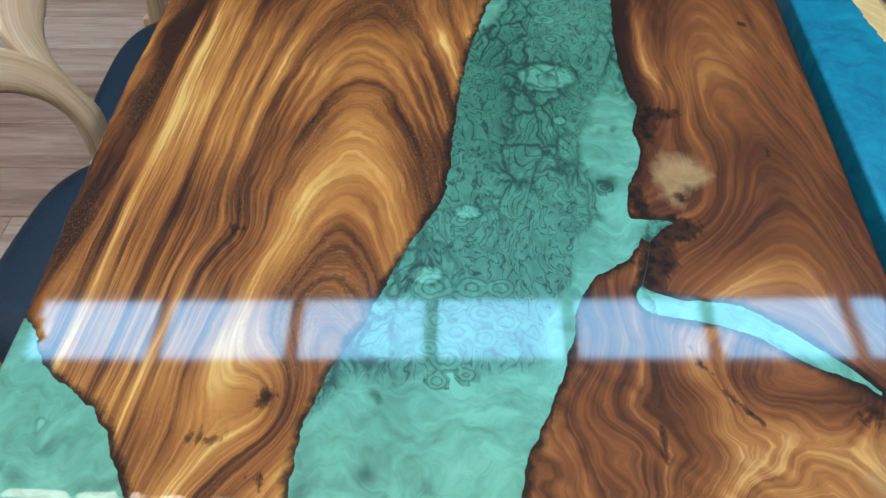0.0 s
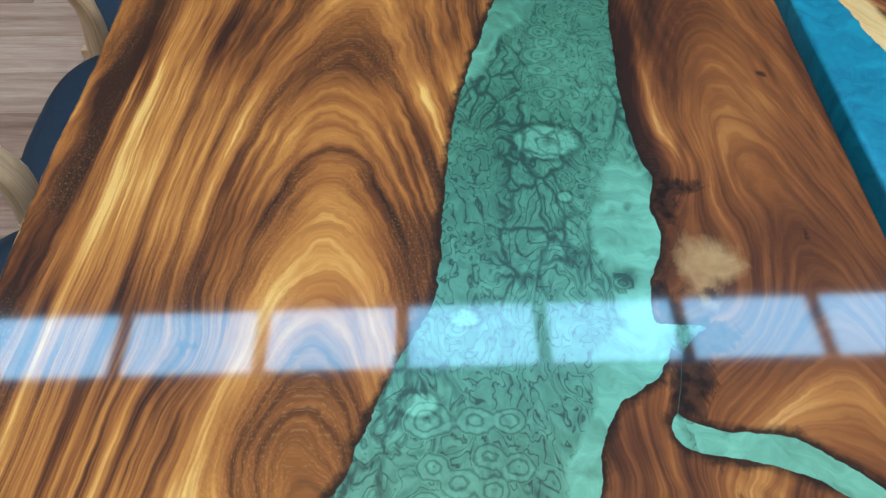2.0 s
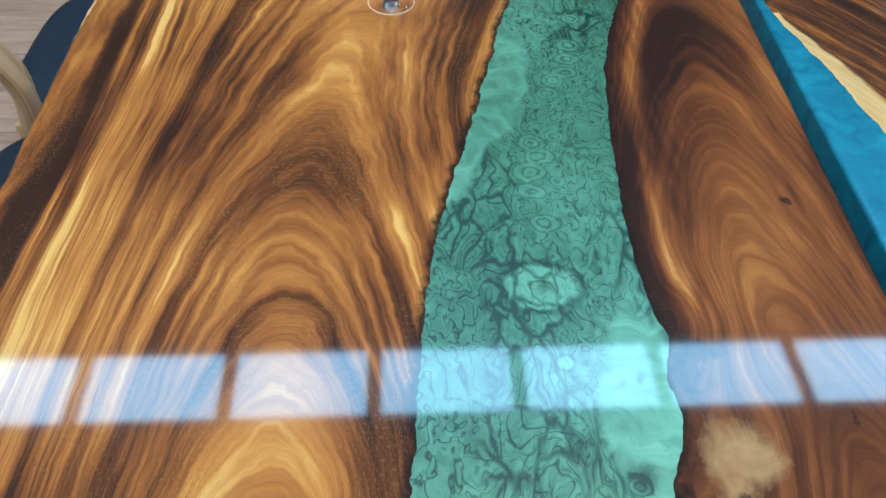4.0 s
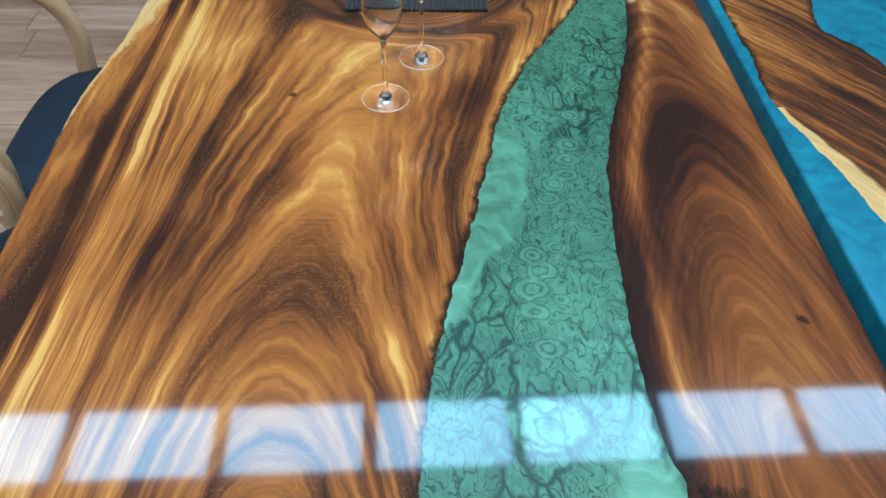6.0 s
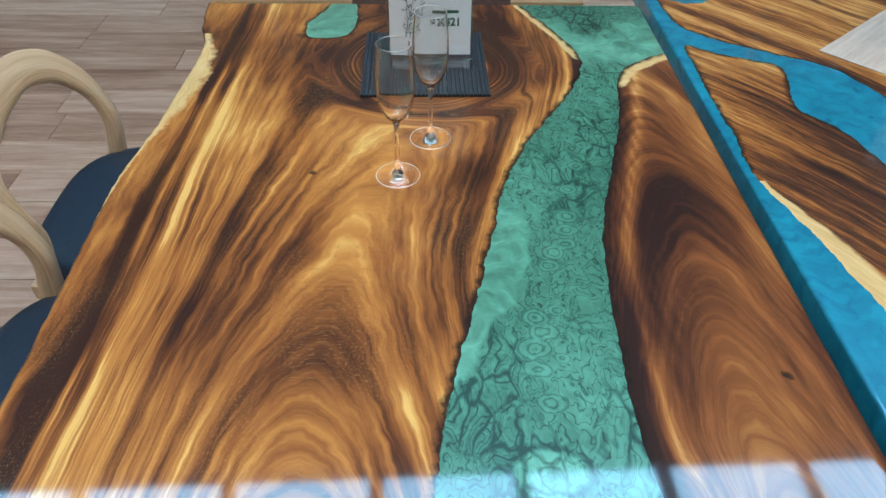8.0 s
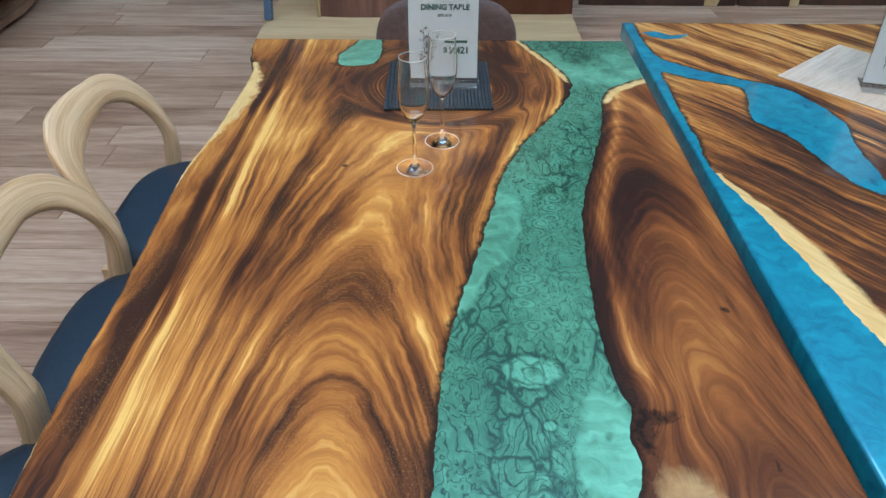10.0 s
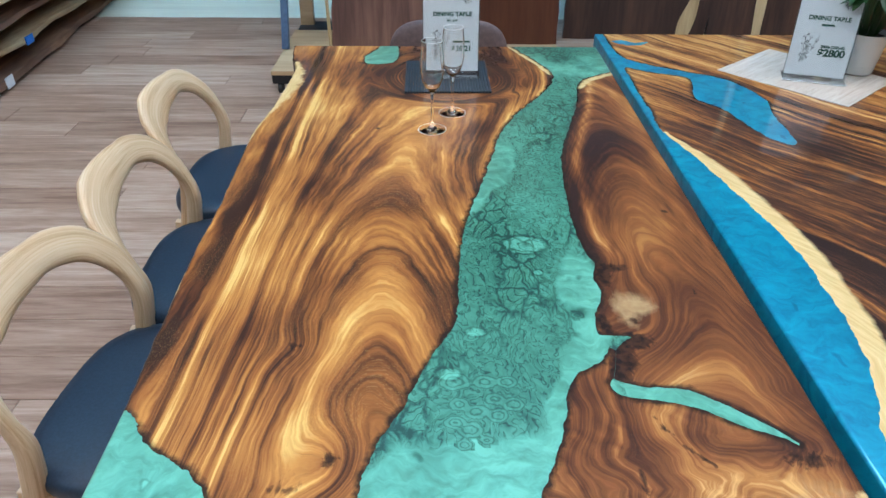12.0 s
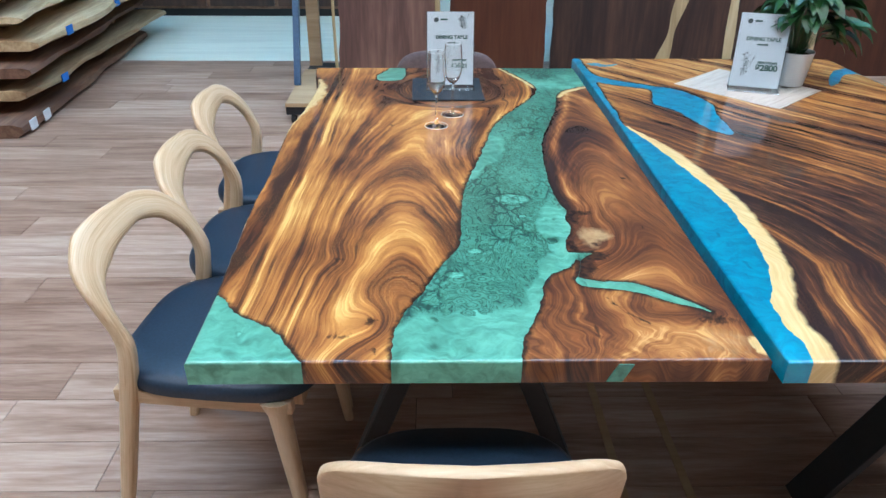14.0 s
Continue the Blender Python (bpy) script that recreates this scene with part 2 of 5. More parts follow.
M_ASH_X = raw_wood("ash_wood_across", (0.57, 0.350, 0.190), (0.68, 0.460, 0.275), (0.77, 0.565, 0.375), 0.42, 0, 3.2)


def loop_ash(name):
    """Ash whose grain follows the bent loop (attribute 'grain': two ways across, then along)."""
    m = Nodes(name)
    g = m.attr("grain").outputs["Vector"]
    rnd = m.node("ShaderNodeObjectInfo").outputs["Random"]
    g = m.vec("ADD", g, m.join(m.math("MULTIPLY", rnd, 3.0), rnd, m.math("MULTIPLY", rnd, 2.0)))
    broad = m.noise(m.vec("MULTIPLY", g, (45.0, 45.0, 2.2)), 1.0, 2.0, 0.5, 0.5)
    lines = m.noise(m.vec("MULTIPLY", g, (320.0, 320.0, 5.0)), 1.0, 3.0, 0.65, 0.4)
    f = m.math("MULTIPLY_ADD", broad, 0.5, m.math("MULTIPLY_ADD", lines, 0.65, -0.08))
    colour = m.ramp(f, ((0.30, (0.50, 0.285, 0.135)), (0.48, (0.68, 0.455, 0.265)), (0.70, (0.79, 0.585, 0.385))))
    m.bump(lines, 0.12, 0.001)
    return m.done(colour, 0.42)


M_LOOP = loop_ash("bent_ash_wood")
# black leather; the blue reflected on the seats is mixed into its base colour
M_LEATHER = plain("blue_sheen_leather", (0.016, 0.030, 0.052), 0.46, 0.25, 180.0, 0.25)
M_STEEL = plain("black_steel", (0.012, 0.013, 0.016), 0.45, 0.2, 60.0, 0.1)
M_BLUESTEEL = plain("blue_painted_steel", (0.055, 0.095, 0.16), 0.45, 0.2, 60.0, 0.1)


def thin_glass(name, tint=(1.0, 1.0, 1.0)):
    """A thin clear wall: light goes straight through, and glances off at grazing angles."""
    m = Nodes(name)
    clear, gloss, both, edge = (m.node(k) for k in ("ShaderNodeBsdfTransparent", "ShaderNodeBsdfGlossy", "ShaderNodeMixShader", "ShaderNodeLayerWeight"))
    clear.inputs["Color"].default_value = (*tint, 1)
    gloss.inputs["Roughness"].default_value = 0.02
    m.put(both.inputs[0], m.math("MULTIPLY_ADD", m.math("POWER", edge.outputs["Facing"], 1.7), 0.92, 0.07))
    m.put(both.inputs[1], clear.outputs[0])
    m.put(both.inputs[2], gloss.outputs[0])
    m.put(m.tree.nodes["Material Output"].inputs["Surface"], both.outputs[0])
    return m.mat


M_GLASS = glass("clear_glass")
# rough glass that looks lighter, for the glint along clear glass edges
M_RIM = glass("rim_glint_glass", (0.97, 0.98, 0.98), rough=0.35)
M_ACRYLIC = thin_glass("clear_acrylic", (0.95, 0.97, 0.98))
M_PAPER = plain("white_card", (0.80, 0.81, 0.82), 0.6, 0.03)
M_INK = plain("dark_green_ink", (0.02, 0.09, 0.06), 0.6, 0.1)
M_BLACK_INK = plain("grey_ink", (0.08, 0.09, 0.09), 0.6, 0.1)
M_SLATE = plain("slate_mat", (0.022, 0.027, 0.033), 0.65, 0.35, 60.0, 0.3)
M_CLOTH = raw_wood("linen_runner", (0.40, 0.305, 0.235), (0.53, 0.425, 0.345), (0.63, 0.53, 0.45), 0.85, 1, 5.0)
M_POT = plain("white_ceramic", (0.80, 0.80, 0.78), 0.25, 0.02)
M_LEAF = plain("green_leaf", (0.018, 0.070, 0.014), 0.42, 0.5, 14.0, 0.1)
M_SOIL = plain("dark_soil", (0.03, 0.02, 0.015), 0.9, 0.4, 80.0, 0.5)
M_WALL = plain("painted_wall", (0.22, 0.21, 0.19), 0.8, 0.06, 3.0)
M_CEILING = plain("painted_ceiling", (0.045, 0.045, 0.05), 0.8, 0.06, 3.0)
M_PALE = raw_wood("pale_vinyl_floor", (0.58, 0.56, 0.43), (0.68, 0.66, 0.53), (0.76, 0.74, 0.60), 0.8, 0, 0.6)
M_PLANK = raw_wood("vinyl_plank", (0.210, 0.106, 0.064), (0.395, 0.240, 0.165), (0.575, 0.405, 0.308), 0.46, 0, 1.5, island=True)
M_JOINT = plain("plank_joint", (0.10, 0.075, 0.06), 0.8, 0.2)
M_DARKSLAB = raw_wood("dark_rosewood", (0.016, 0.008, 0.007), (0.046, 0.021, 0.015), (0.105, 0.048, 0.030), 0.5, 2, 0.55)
M_REDSLAB = raw_wood("red_mahogany", (0.050, 0.014, 0.008), (0.085, 0.025, 0.012), (0.12, 0.040, 0.019), 0.4, 2, 0.7)
M_SAP = raw_wood("pale_sapwood", (0.35, 0.23, 0.11), (0.50, 0.36, 0.19), (0.62, 0.48, 0.28), 0.6, 2, 1.0)
M_PLY = raw_wood("pale_plywood", (0.36, 0.22, 0.11), (0.47, 0.31, 0.17), (0.55, 0.38, 0.22), 0.6, 0, 0.8)
M_ROUGH = raw_wood("rough_timber", (0.26, 0.15, 0.075), (0.48, 0.33, 0.18), (0.70, 0.54, 0.33), 0.75, 1, 0.8)
M_ROUGHDARK = raw_wood("rough_dark_timber", (0.07, 0.033, 0.022), (0.16, 0.08, 0.05), (0.30, 0.17, 0.10), 0.7, 1, 0.8)
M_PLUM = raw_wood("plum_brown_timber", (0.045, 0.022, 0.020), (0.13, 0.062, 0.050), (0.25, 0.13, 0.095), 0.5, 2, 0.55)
M_TAPE = plain("blue_tape", (0.02, 0.16, 0.55), 0.6, 0.1)
M_MAUVE = plain("mauve_velvet", (0.12, 0.075, 0.07), 0.7, 0.2, 60.0, 0.2)
M_CASTOR = plain("castor_rubber", (0.02, 0.02, 0.022), 0.6, 0.2)


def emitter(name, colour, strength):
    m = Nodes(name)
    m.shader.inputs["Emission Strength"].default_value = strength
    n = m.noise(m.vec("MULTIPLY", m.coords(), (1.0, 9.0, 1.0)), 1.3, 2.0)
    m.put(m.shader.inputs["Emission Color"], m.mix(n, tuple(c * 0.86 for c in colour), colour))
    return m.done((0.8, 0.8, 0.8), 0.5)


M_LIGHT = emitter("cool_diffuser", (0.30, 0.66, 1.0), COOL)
# fill emitters for the two added, unseen panel rows
M_DAY_FILL = emitter("neutral_fill_diffuser", (0.80, 0.92, 1.0), WARM)
M_WARM_FILL = emitter("warm_fill_diffuser", (1.0, 0.93, 0.85), WARM)


# ---- mesh helpers ----
def part(name, bm, material, parent=None, label=""):
    """One bmesh as one mesh object, under a thing or a part."""
    me = bpy.data.meshes.new(name)
    bmesh.ops.recalc_face_normals(bm, faces=bm.faces)
    bm.to_mesh(me)
    bm.free()
    me.materials.append(material)
    ob = new(name, me)
    if parent:
        ob.parent = parent
    if label:
        ob["label"] = label
    return ob


def smooth(ob, degrees=40):
    for p in ob.data.polygons:
        p.use_smooth = True
    ob.data.set_sharp_from_angle(angle=radians(degrees))
    return ob


def thing(name, label, category, place=None, group="", kind=""):
    return_ob = new(name)
    return_ob.empty_display_size = 0.05
    if place is not None:
        return_ob.matrix_basis = place
    return tagged(return_ob, label, category, group, kind)


def box(size, at=(0, 0, 0), bevel=0.0, turn=None, segments=2):
    bm = bmesh.new()
    bmesh.ops.create_cube(bm, size=1.0)
    bmesh.ops.scale(bm, vec=size, verts=bm.verts)
    if bevel:
        bmesh.ops.bevel(bm, geom=bm.edges[:], offset=bevel, segments=segments, affect="EDGES", profile=0.5)
    if turn is not None:
        bmesh.ops.transform(bm, matrix=turn, verts=bm.verts)
    bmesh.ops.translate(bm, vec=at, verts=bm.verts)
    return bm


def beam(a, b, w, h, up=(0, 0, 1)):
    """A square tube from a to b."""
    a, b = Vector(a), Vector(b)
    d = (b - a).normalized()
    s = d.cross(Vector(up)).normalized()
    u = s.cross(d)
    bm = bmesh.new()
    rings = []
    for p in (a, b):
        rings.append([bm.verts.new(p + s * i * w / 2 + u * j * h / 2) for i, j in ((-1, -1), (1, -1), (1, 1), (-1, 1))])
    for n in range(4):
        bm.faces.new((rings[0][n], rings[0][(n + 1) % 4], rings[1][(n + 1) % 4], rings[1][n]))
    bm.faces.new(rings[0])
    bm.faces.new(rings[1])
    bmesh.ops.recalc_face_normals(bm, faces=bm.faces)
    bmesh.ops.bevel(bm, geom=bm.edges[:], offset=min(w, h) * 0.06, segments=1, affect="EDGES")
    return bm


def lathe(profile, steps=40):
    """A turned body from (radius, height) pairs."""
    bm = bmesh.new()
    rings = []
    for r, z in profile:
        if r < 1e-5:
            rings.append([bm.verts.new((0, 0, z))])
        else:
            rings.append([bm.verts.new((r * math.cos(a), r * math.sin(a), z)) for a in (2 * math.pi * n / steps for n in range(steps))])
    for one, two in zip(rings, rings[1:]):
        for n in range(steps):
            quad = [one[n % len(one)], one[(n + 1) % len(one)], two[(n + 1) % len(two)], two[n % len(two)]]
            quad = list(dict.fromkeys(quad))
            if len(quad) > 2:
                bm.faces.new(quad)
    return bm


def sweep(rows, steps=14, power=2.3):
    """A closed limb through rows of (centre, side half-vector, other half-vector)."""
    bm = bmesh.new()
    rings = []
    for c, u, v in rows:
        ring = []
        for n in range(steps):
            a = 2 * math.pi * n / steps
            ca, sa = math.cos(a), math.sin(a)
            ring.append(bm.verts.new(Vector(c) + Vector(u) * math.copysign(abs(ca) ** (2 / power), ca) + Vector(v) * math.copysign(abs(sa) ** (2 / power), sa)))
        rings.append(ring)
    for one, two in zip(rings, rings[1:]):
        for n in range(steps):
            bm.faces.new((one[n], one[(n + 1) % steps], two[(n + 1) % steps], two[n]))
    bm.faces.new(rings[0])
    bm.faces.new(rings[-1])
    return bm


def spline(points, step=0.006):
    """A smooth line through the points, walked in even steps."""
    pts = [Vector(p) for p in points]
    ext = [2 * pts[0] - pts[1], *pts, 2 * pts[-1] - pts[-2]]
    out = []
    for a, b, c, d in zip(ext, ext[1:], ext[2:], ext[3:]):
        n = max(1, round((c - b).length / step))
        for k in range(n):
            t = k / n
            out.append(0.5 * (2 * b + (c - a) * t + (2 * a - 5 * b + 4 * c - d) * t * t + (3 * b - a - 3 * c + d) * t ** 3))
    return [*out, pts[-1]]


def ragged(line, size, seed, ends=True):
    """Shakes a line sideways as torn bark runs; its ends stay."""
    out = []
    for n, p in enumerate(line):
        a, b = line[max(0, n - 1)], line[min(len(line) - 1, n + 1)]
        d = (b - a)
        side = Vector((-d.y, d.x)).normalized() if d.length > 0 else Vector((0, 0))
        q = Vector((p.x * 30, p.y * 30, seed))
        k = noise.noise(q) * 1.0 + noise.noise(q * 2.7) * 0.7 + noise.noise(q * 6.1) * 0.45
        fade = min(1.0, n / 3, (len(line) - 1 - n) / 3) if ends else 1.0
        out.append(p + side * k * size * fade)
    return out


def inside(x, y, poly):
    hit = False
    for a, b in zip(poly, [*poly[1:], poly[0]]):
        if (a.y > y) != (b.y > y) and x < (b.x - a.x) * (y - a.y) / (b.y - a.y) + a.x:
            hit = not hit
    return hit


def cast_piece(name, poly, border, fields, material, parent, label="", top=TOP, thick=THICK, step=0.012, live=None):
    """A flush piece of a cast table top: its plan is poly; edges on the table's border are rounded. fields(x, y) gives the attributes."""
    from mathutils.geometry import delaunay_2d_cdt
    r = 0.0055
    clean = []
    for p, q in zip(poly, [*poly[1:], poly[0]]):
        if not clean or (p - clean[-1]).length > 1e-4:
            clean.append(p)
        pieces = int((q - p).length / 0.011)
        clean += [p.lerp(q, k / (pieces + 1)) for k in range(1, pieces + 1)]
    poly = clean
    outs = [border(p) for p in poly]
    flat = [p - o * r for p, o in zip(poly, outs)]
    xs, ys = [p.x for p in flat], [p.y for p in flat]
    pts = list(flat)
    arr = np.array([(p.x, p.y) for p in flat])
    nxt = np.roll(arr, -1, 0)
    nx = int((max(xs) - min(xs)) / step) + 1
    ny = int((max(ys) - min(ys)) / step) + 1
    for i in range(nx):
        x = min(xs) + (i + 0.5) * step
        for j in range(ny):
            y = min(ys) + (j + 0.5) * step
            cross = (arr[:, 1] > y) != (nxt[:, 1] > y)
            with np.errstate(divide="ignore", invalid="ignore"):
                at = (nxt[:, 0] - arr[:, 0]) * (y - arr[:, 1]) / (nxt[:, 1] - arr[:, 1]) + arr[:, 0]
            if np.count_nonzero(cross & (x < at)) % 2 and ((arr - (x, y)) ** 2).sum(1).min() > (step * 0.4) ** 2:
                pts.append(Vector((x, y)))
    n = len(flat)
    got = delaunay_2d_cdt(pts, [(k, (k + 1) % n) for k in range(n)], [], 1, 1e-7)
    verts2, faces = got[0], got[2]
    origin = got[3]
    place = {}
    for k, src in enumerate(origin):
        for s in src:
            place[s] = k
    verts, info = [], []
    live_pts = np.array([(p.x, p.y) for p in live]) if live else None

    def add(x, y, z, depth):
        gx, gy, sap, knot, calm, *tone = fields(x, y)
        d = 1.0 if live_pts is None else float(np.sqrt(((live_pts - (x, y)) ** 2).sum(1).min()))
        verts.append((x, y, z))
        # the 0.20 drop puts shade into the wood colour of edges, sides and underside
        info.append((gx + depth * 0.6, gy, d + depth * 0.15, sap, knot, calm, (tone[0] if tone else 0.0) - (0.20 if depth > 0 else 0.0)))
        return len(verts) - 1

    for v in verts2:
        add(v.x, v.y, top, 0.0)
    out = [tuple(f) for f in faces]
    rings = [[place.get(k) for k in range(n)]]
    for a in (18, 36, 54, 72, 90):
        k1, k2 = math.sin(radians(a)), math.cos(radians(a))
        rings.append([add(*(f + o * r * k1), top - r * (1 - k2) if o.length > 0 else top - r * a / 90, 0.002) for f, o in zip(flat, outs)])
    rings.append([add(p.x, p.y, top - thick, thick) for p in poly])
    for one, two in zip(rings, rings[1:]):
        for k in range(n):
            a, b = one[k], one[(k + 1) % n]
            if a is None or b is None:
                continue
            out.append((a, two[k], two[(k + 1) % n], b))
    base = len(verts)
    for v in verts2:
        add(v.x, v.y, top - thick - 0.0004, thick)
    out += [tuple(base + k for k in reversed(f)) for f in faces]
    me = bpy.data.meshes.new(name)
    me.from_pydata(verts, [], out)
    data = np.array(info, np.float32)
    me.attributes.new("grain", "FLOAT_VECTOR", "POINT").data.foreach_set("vector", data[:, :3].ravel())
    for key, column in (("sap", 3), ("knot", 4), ("calm", 5), ("tone", 6)):
        me.attributes.new(key, "FLOAT", "POINT").data.foreach_set("value", data[:, column].copy())
    me.materials.append(material)
    ob = new(name, me)
    bm = bmesh.new()
    bm.from_mesh(me)
    bmesh.ops.recalc_face_normals(bm, faces=bm.faces)
    bm.to_mesh(me)
    bm.free()
    ob.parent = parent
    if label:
        ob["label"] = label
    return smooth(ob, 50)


# ---- the room ----
X0, X1, Y0, Y1, HIGH = -7.0, 8.0, -6.0, 9.5, 6.2
FLOOR_EDGE = 4.92


def slab_of_room(name, size, at, material, label, category):
    return tagged(part(name, box(size, at), material), label, category, kind="structure")


floor = slab_of_room("floor", (X1 - X0, FLOOR_EDGE - Y0, 0.10), ((X0 + X1) / 2, (Y0 + FLOOR_EDGE) / 2, -0.054), M_JOINT, "warm grey-brown wood-look plank floor", "floor")
slab_of_room("floor_pale", (X1 - X0, Y1 - FLOOR_EDGE, 0.10), ((X0 + X1) / 2, (Y1 + FLOOR_EDGE) / 2, -0.051), M_PALE, "pale grey-green vinyl floor at the back of the shop", "floor")
slab_of_room("wall_north", (X1 - X0, 0.15, HIGH), ((X0 + X1) / 2, Y1 + 0.075, HIGH / 2), M_WALL, "plain painted showroom back wall", "wall")
slab_of_room("wall_south", (X1 - X0, 0.15, HIGH), ((X0 + X1) / 2, Y0 - 0.075, HIGH / 2), M_WALL, "plain painted showroom wall", "wall")
slab_of_room("wall_west", (0.15, Y1 - Y0 + 0.3, HIGH), (X0 - 0.075, (Y0 + Y1) / 2, HIGH / 2), M_WALL, "plain painted showroom side wall", "wall")
slab_of_room("wall_east", (0.15, Y1 - Y0 + 0.3, HIGH), (X1 + 0.075, (Y0 + Y1) / 2, HIGH / 2), M_WALL, "plain painted showroom side wall", "wall")
slab_of_room("ceiling", (X1 - X0 + 0.3, Y1 - Y0 + 0.3, 0.1), ((X0 + X1) / 2, (Y0 + Y1) / 2, HIGH + 0.05), M_CEILING, "dark high showroom ceiling", "ceiling")


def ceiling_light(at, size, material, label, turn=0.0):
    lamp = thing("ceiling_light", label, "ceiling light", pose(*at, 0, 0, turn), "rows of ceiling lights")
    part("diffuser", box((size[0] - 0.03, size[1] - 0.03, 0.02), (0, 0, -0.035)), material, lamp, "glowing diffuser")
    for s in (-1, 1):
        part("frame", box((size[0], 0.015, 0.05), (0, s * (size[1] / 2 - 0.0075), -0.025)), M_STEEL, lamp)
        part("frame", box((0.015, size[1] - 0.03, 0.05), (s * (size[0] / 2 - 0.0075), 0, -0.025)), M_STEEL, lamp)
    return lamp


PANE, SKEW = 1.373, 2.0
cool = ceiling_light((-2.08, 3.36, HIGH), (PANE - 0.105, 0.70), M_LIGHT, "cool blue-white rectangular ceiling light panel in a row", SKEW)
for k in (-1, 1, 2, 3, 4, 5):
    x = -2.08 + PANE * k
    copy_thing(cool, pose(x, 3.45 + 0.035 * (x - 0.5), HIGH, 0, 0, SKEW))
# unseen warm and neutral rows, added to brighten the room and table edges
warm = ceiling_light((-4.4, 1.0, HIGH), (1.3, 0.6), M_WARM_FILL, "added unseen warm white ceiling panel that fills in light")
day = ceiling_light((-4.4, -1.7, HIGH), (1.36, 0.95), M_DAY_FILL, "added unseen neutral white ceiling panel for fill and edge highlights")
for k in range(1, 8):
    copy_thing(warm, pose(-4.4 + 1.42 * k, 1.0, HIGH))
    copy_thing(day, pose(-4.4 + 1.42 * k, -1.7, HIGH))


# ---- the green river table ----
def gauss(d, s):
    return math.exp(-0.5 * (d / s) ** 2)


def near_segment(x, y, a, b):
    ax, ay, bx, by = *a, *b
    t = max(0.0, min(1.0, ((x - ax) * (bx - ax) + (y - ay) * (by - ay)) / ((bx - ax) ** 2 + (by - ay) ** 2)))
    return math.hypot(x - ax - t * (bx - ax), y - ay - t * (by - ay))


def soft_abs(d, s):
    return math.sqrt(d * d + s * s)


def golden_fields(x, y):
    """Cathedral arches that open towards the near end, an eye of rings at the far end, straight stripes along the left edge."""
    edge_y = y
    y = y / (1.0 + 0.033 * min(1.0, y / 1.8))
    wx = x + 0.014 * noise.noise((x * 5, y * 2.2, 1.0)) + 0.004 * noise.noise((x * 14, y * 7, 2.0))
    wy = y + 0.05 * noise.noise((x * 4, y * 3, 6.0))
    lift = min(1.0, max(0.0, (wy - 0.85) / 0.7))
    dx = wx - 0.335 - 0.17 * lift * lift * (3 - 2 * lift) * min(1.0, max(0.0, (wx - 0.12) / 0.33))
    g = 0.80 * (soft_abs(dx, 0.055) + 4.5 * min(dx * dx, 0.09)) + 0.27 * (wy - 0.72 * max(0.0, wy - 0.84) ** 2 / (0.12 + max(0.0, wy - 0.84))) * (0.22 + 0.78 * gauss(dx, 0.14))
    r = math.hypot((wx - 0.46) / 0.20, (wy - 1.485) / 0.20)
    e = min(1.0, max(0.0, (1.2 - r) / 0.5))
    g += e * e * (3 - 2 * e) * (0.75 * r - 0.27 - g)
    g += 0.07 * gauss(x - 0.29, 0.030) * gauss(y - 0.115, 0.04) + 0.03 * gauss(x - 0.25, 0.05) * gauss(y - 0.06, 0.04)
    g += 0.03 * gauss(x - 0.211, 0.03) * gauss(y - 0.327, 0.03)
    wide = 0.060 * gauss(edge_y - 1.47, 0.15) + 0.004 + 0.014 * gauss(edge_y - 0.42, 0.12)
    sap = max(0.0, 1.0 - 0.5 * (x + 0.030) / wide) if x < 0.12 and edge_y < 1.66 else 0.0
    if y > 1.4:
        sap = max(sap, 1.0 - 0.5 * min(near_segment(x, edge_y, (0.668, 1.82), (0.745, 1.64)), near_segment(x, edge_y, (0.745, 1.64), (0.768, 1.56))) / 0.016)
    knot = max(0.66 * gauss(x - 0.29, 0.013) * gauss(y - 0.113, 0.013), 0.9 * gauss(x - 0.211, 0.007) * gauss(y - 0.327, 0.007), 0.9 * gauss(x - 0.279, 0.009) * gauss(y - 1.128, 0.005),
               0.50 * gauss(x - 0.24, 0.03) * gauss(y - 0.07, 0.010), 0.65 * gauss(x - 0.21, 0.03) * gauss(y - 1.60, 0.012), 0.6 * gauss(x - 0.30, 0.009) * gauss(y - 0.03, 0.009))
    arch = gauss(dx + 0.03, 0.13) * min(1.0, max(0.0, (0.95 - y) / 0.1))
    tone = -arch * (0.26 * gauss(g - 0.259, 0.009) + 0.10 * gauss(g - 0.205, 0.008)) + 0.20 * gauss(x - 0.38, 0.09) * gauss(y - 1.0, 0.12) + 0.06 * gauss(x - 0.12, 0.035) * gauss(y - 0.95, 0.45)
    inland = float(np.interp(y, (0.50, 0.675, 0.846, 0.985, 1.15, 1.22, 1.34), (0.463, 0.479, 0.518, 0.552, 0.600, 0.634, 0.700))) - x
    tone += 0.14 * gauss(inland - 0.014, 0.010) * gauss(y - 1.05, 0.25) - 0.24 * gauss(inland - 0.060, 0.018) * gauss(y - 1.10, 0.16) - 0.22 * gauss(r - 0.45, 0.22)
    tone -= 0.14 * gauss(x - 0.025, 0.022) * gauss(y - 0.8, 0.40) + 0.07 * gauss(x - 0.20, 0.03) * gauss(y - 0.75, 0.3) + 0.18 * gauss(r - 0.95, 0.22) + 0.12 * gauss(y - 1.55, 0.14)
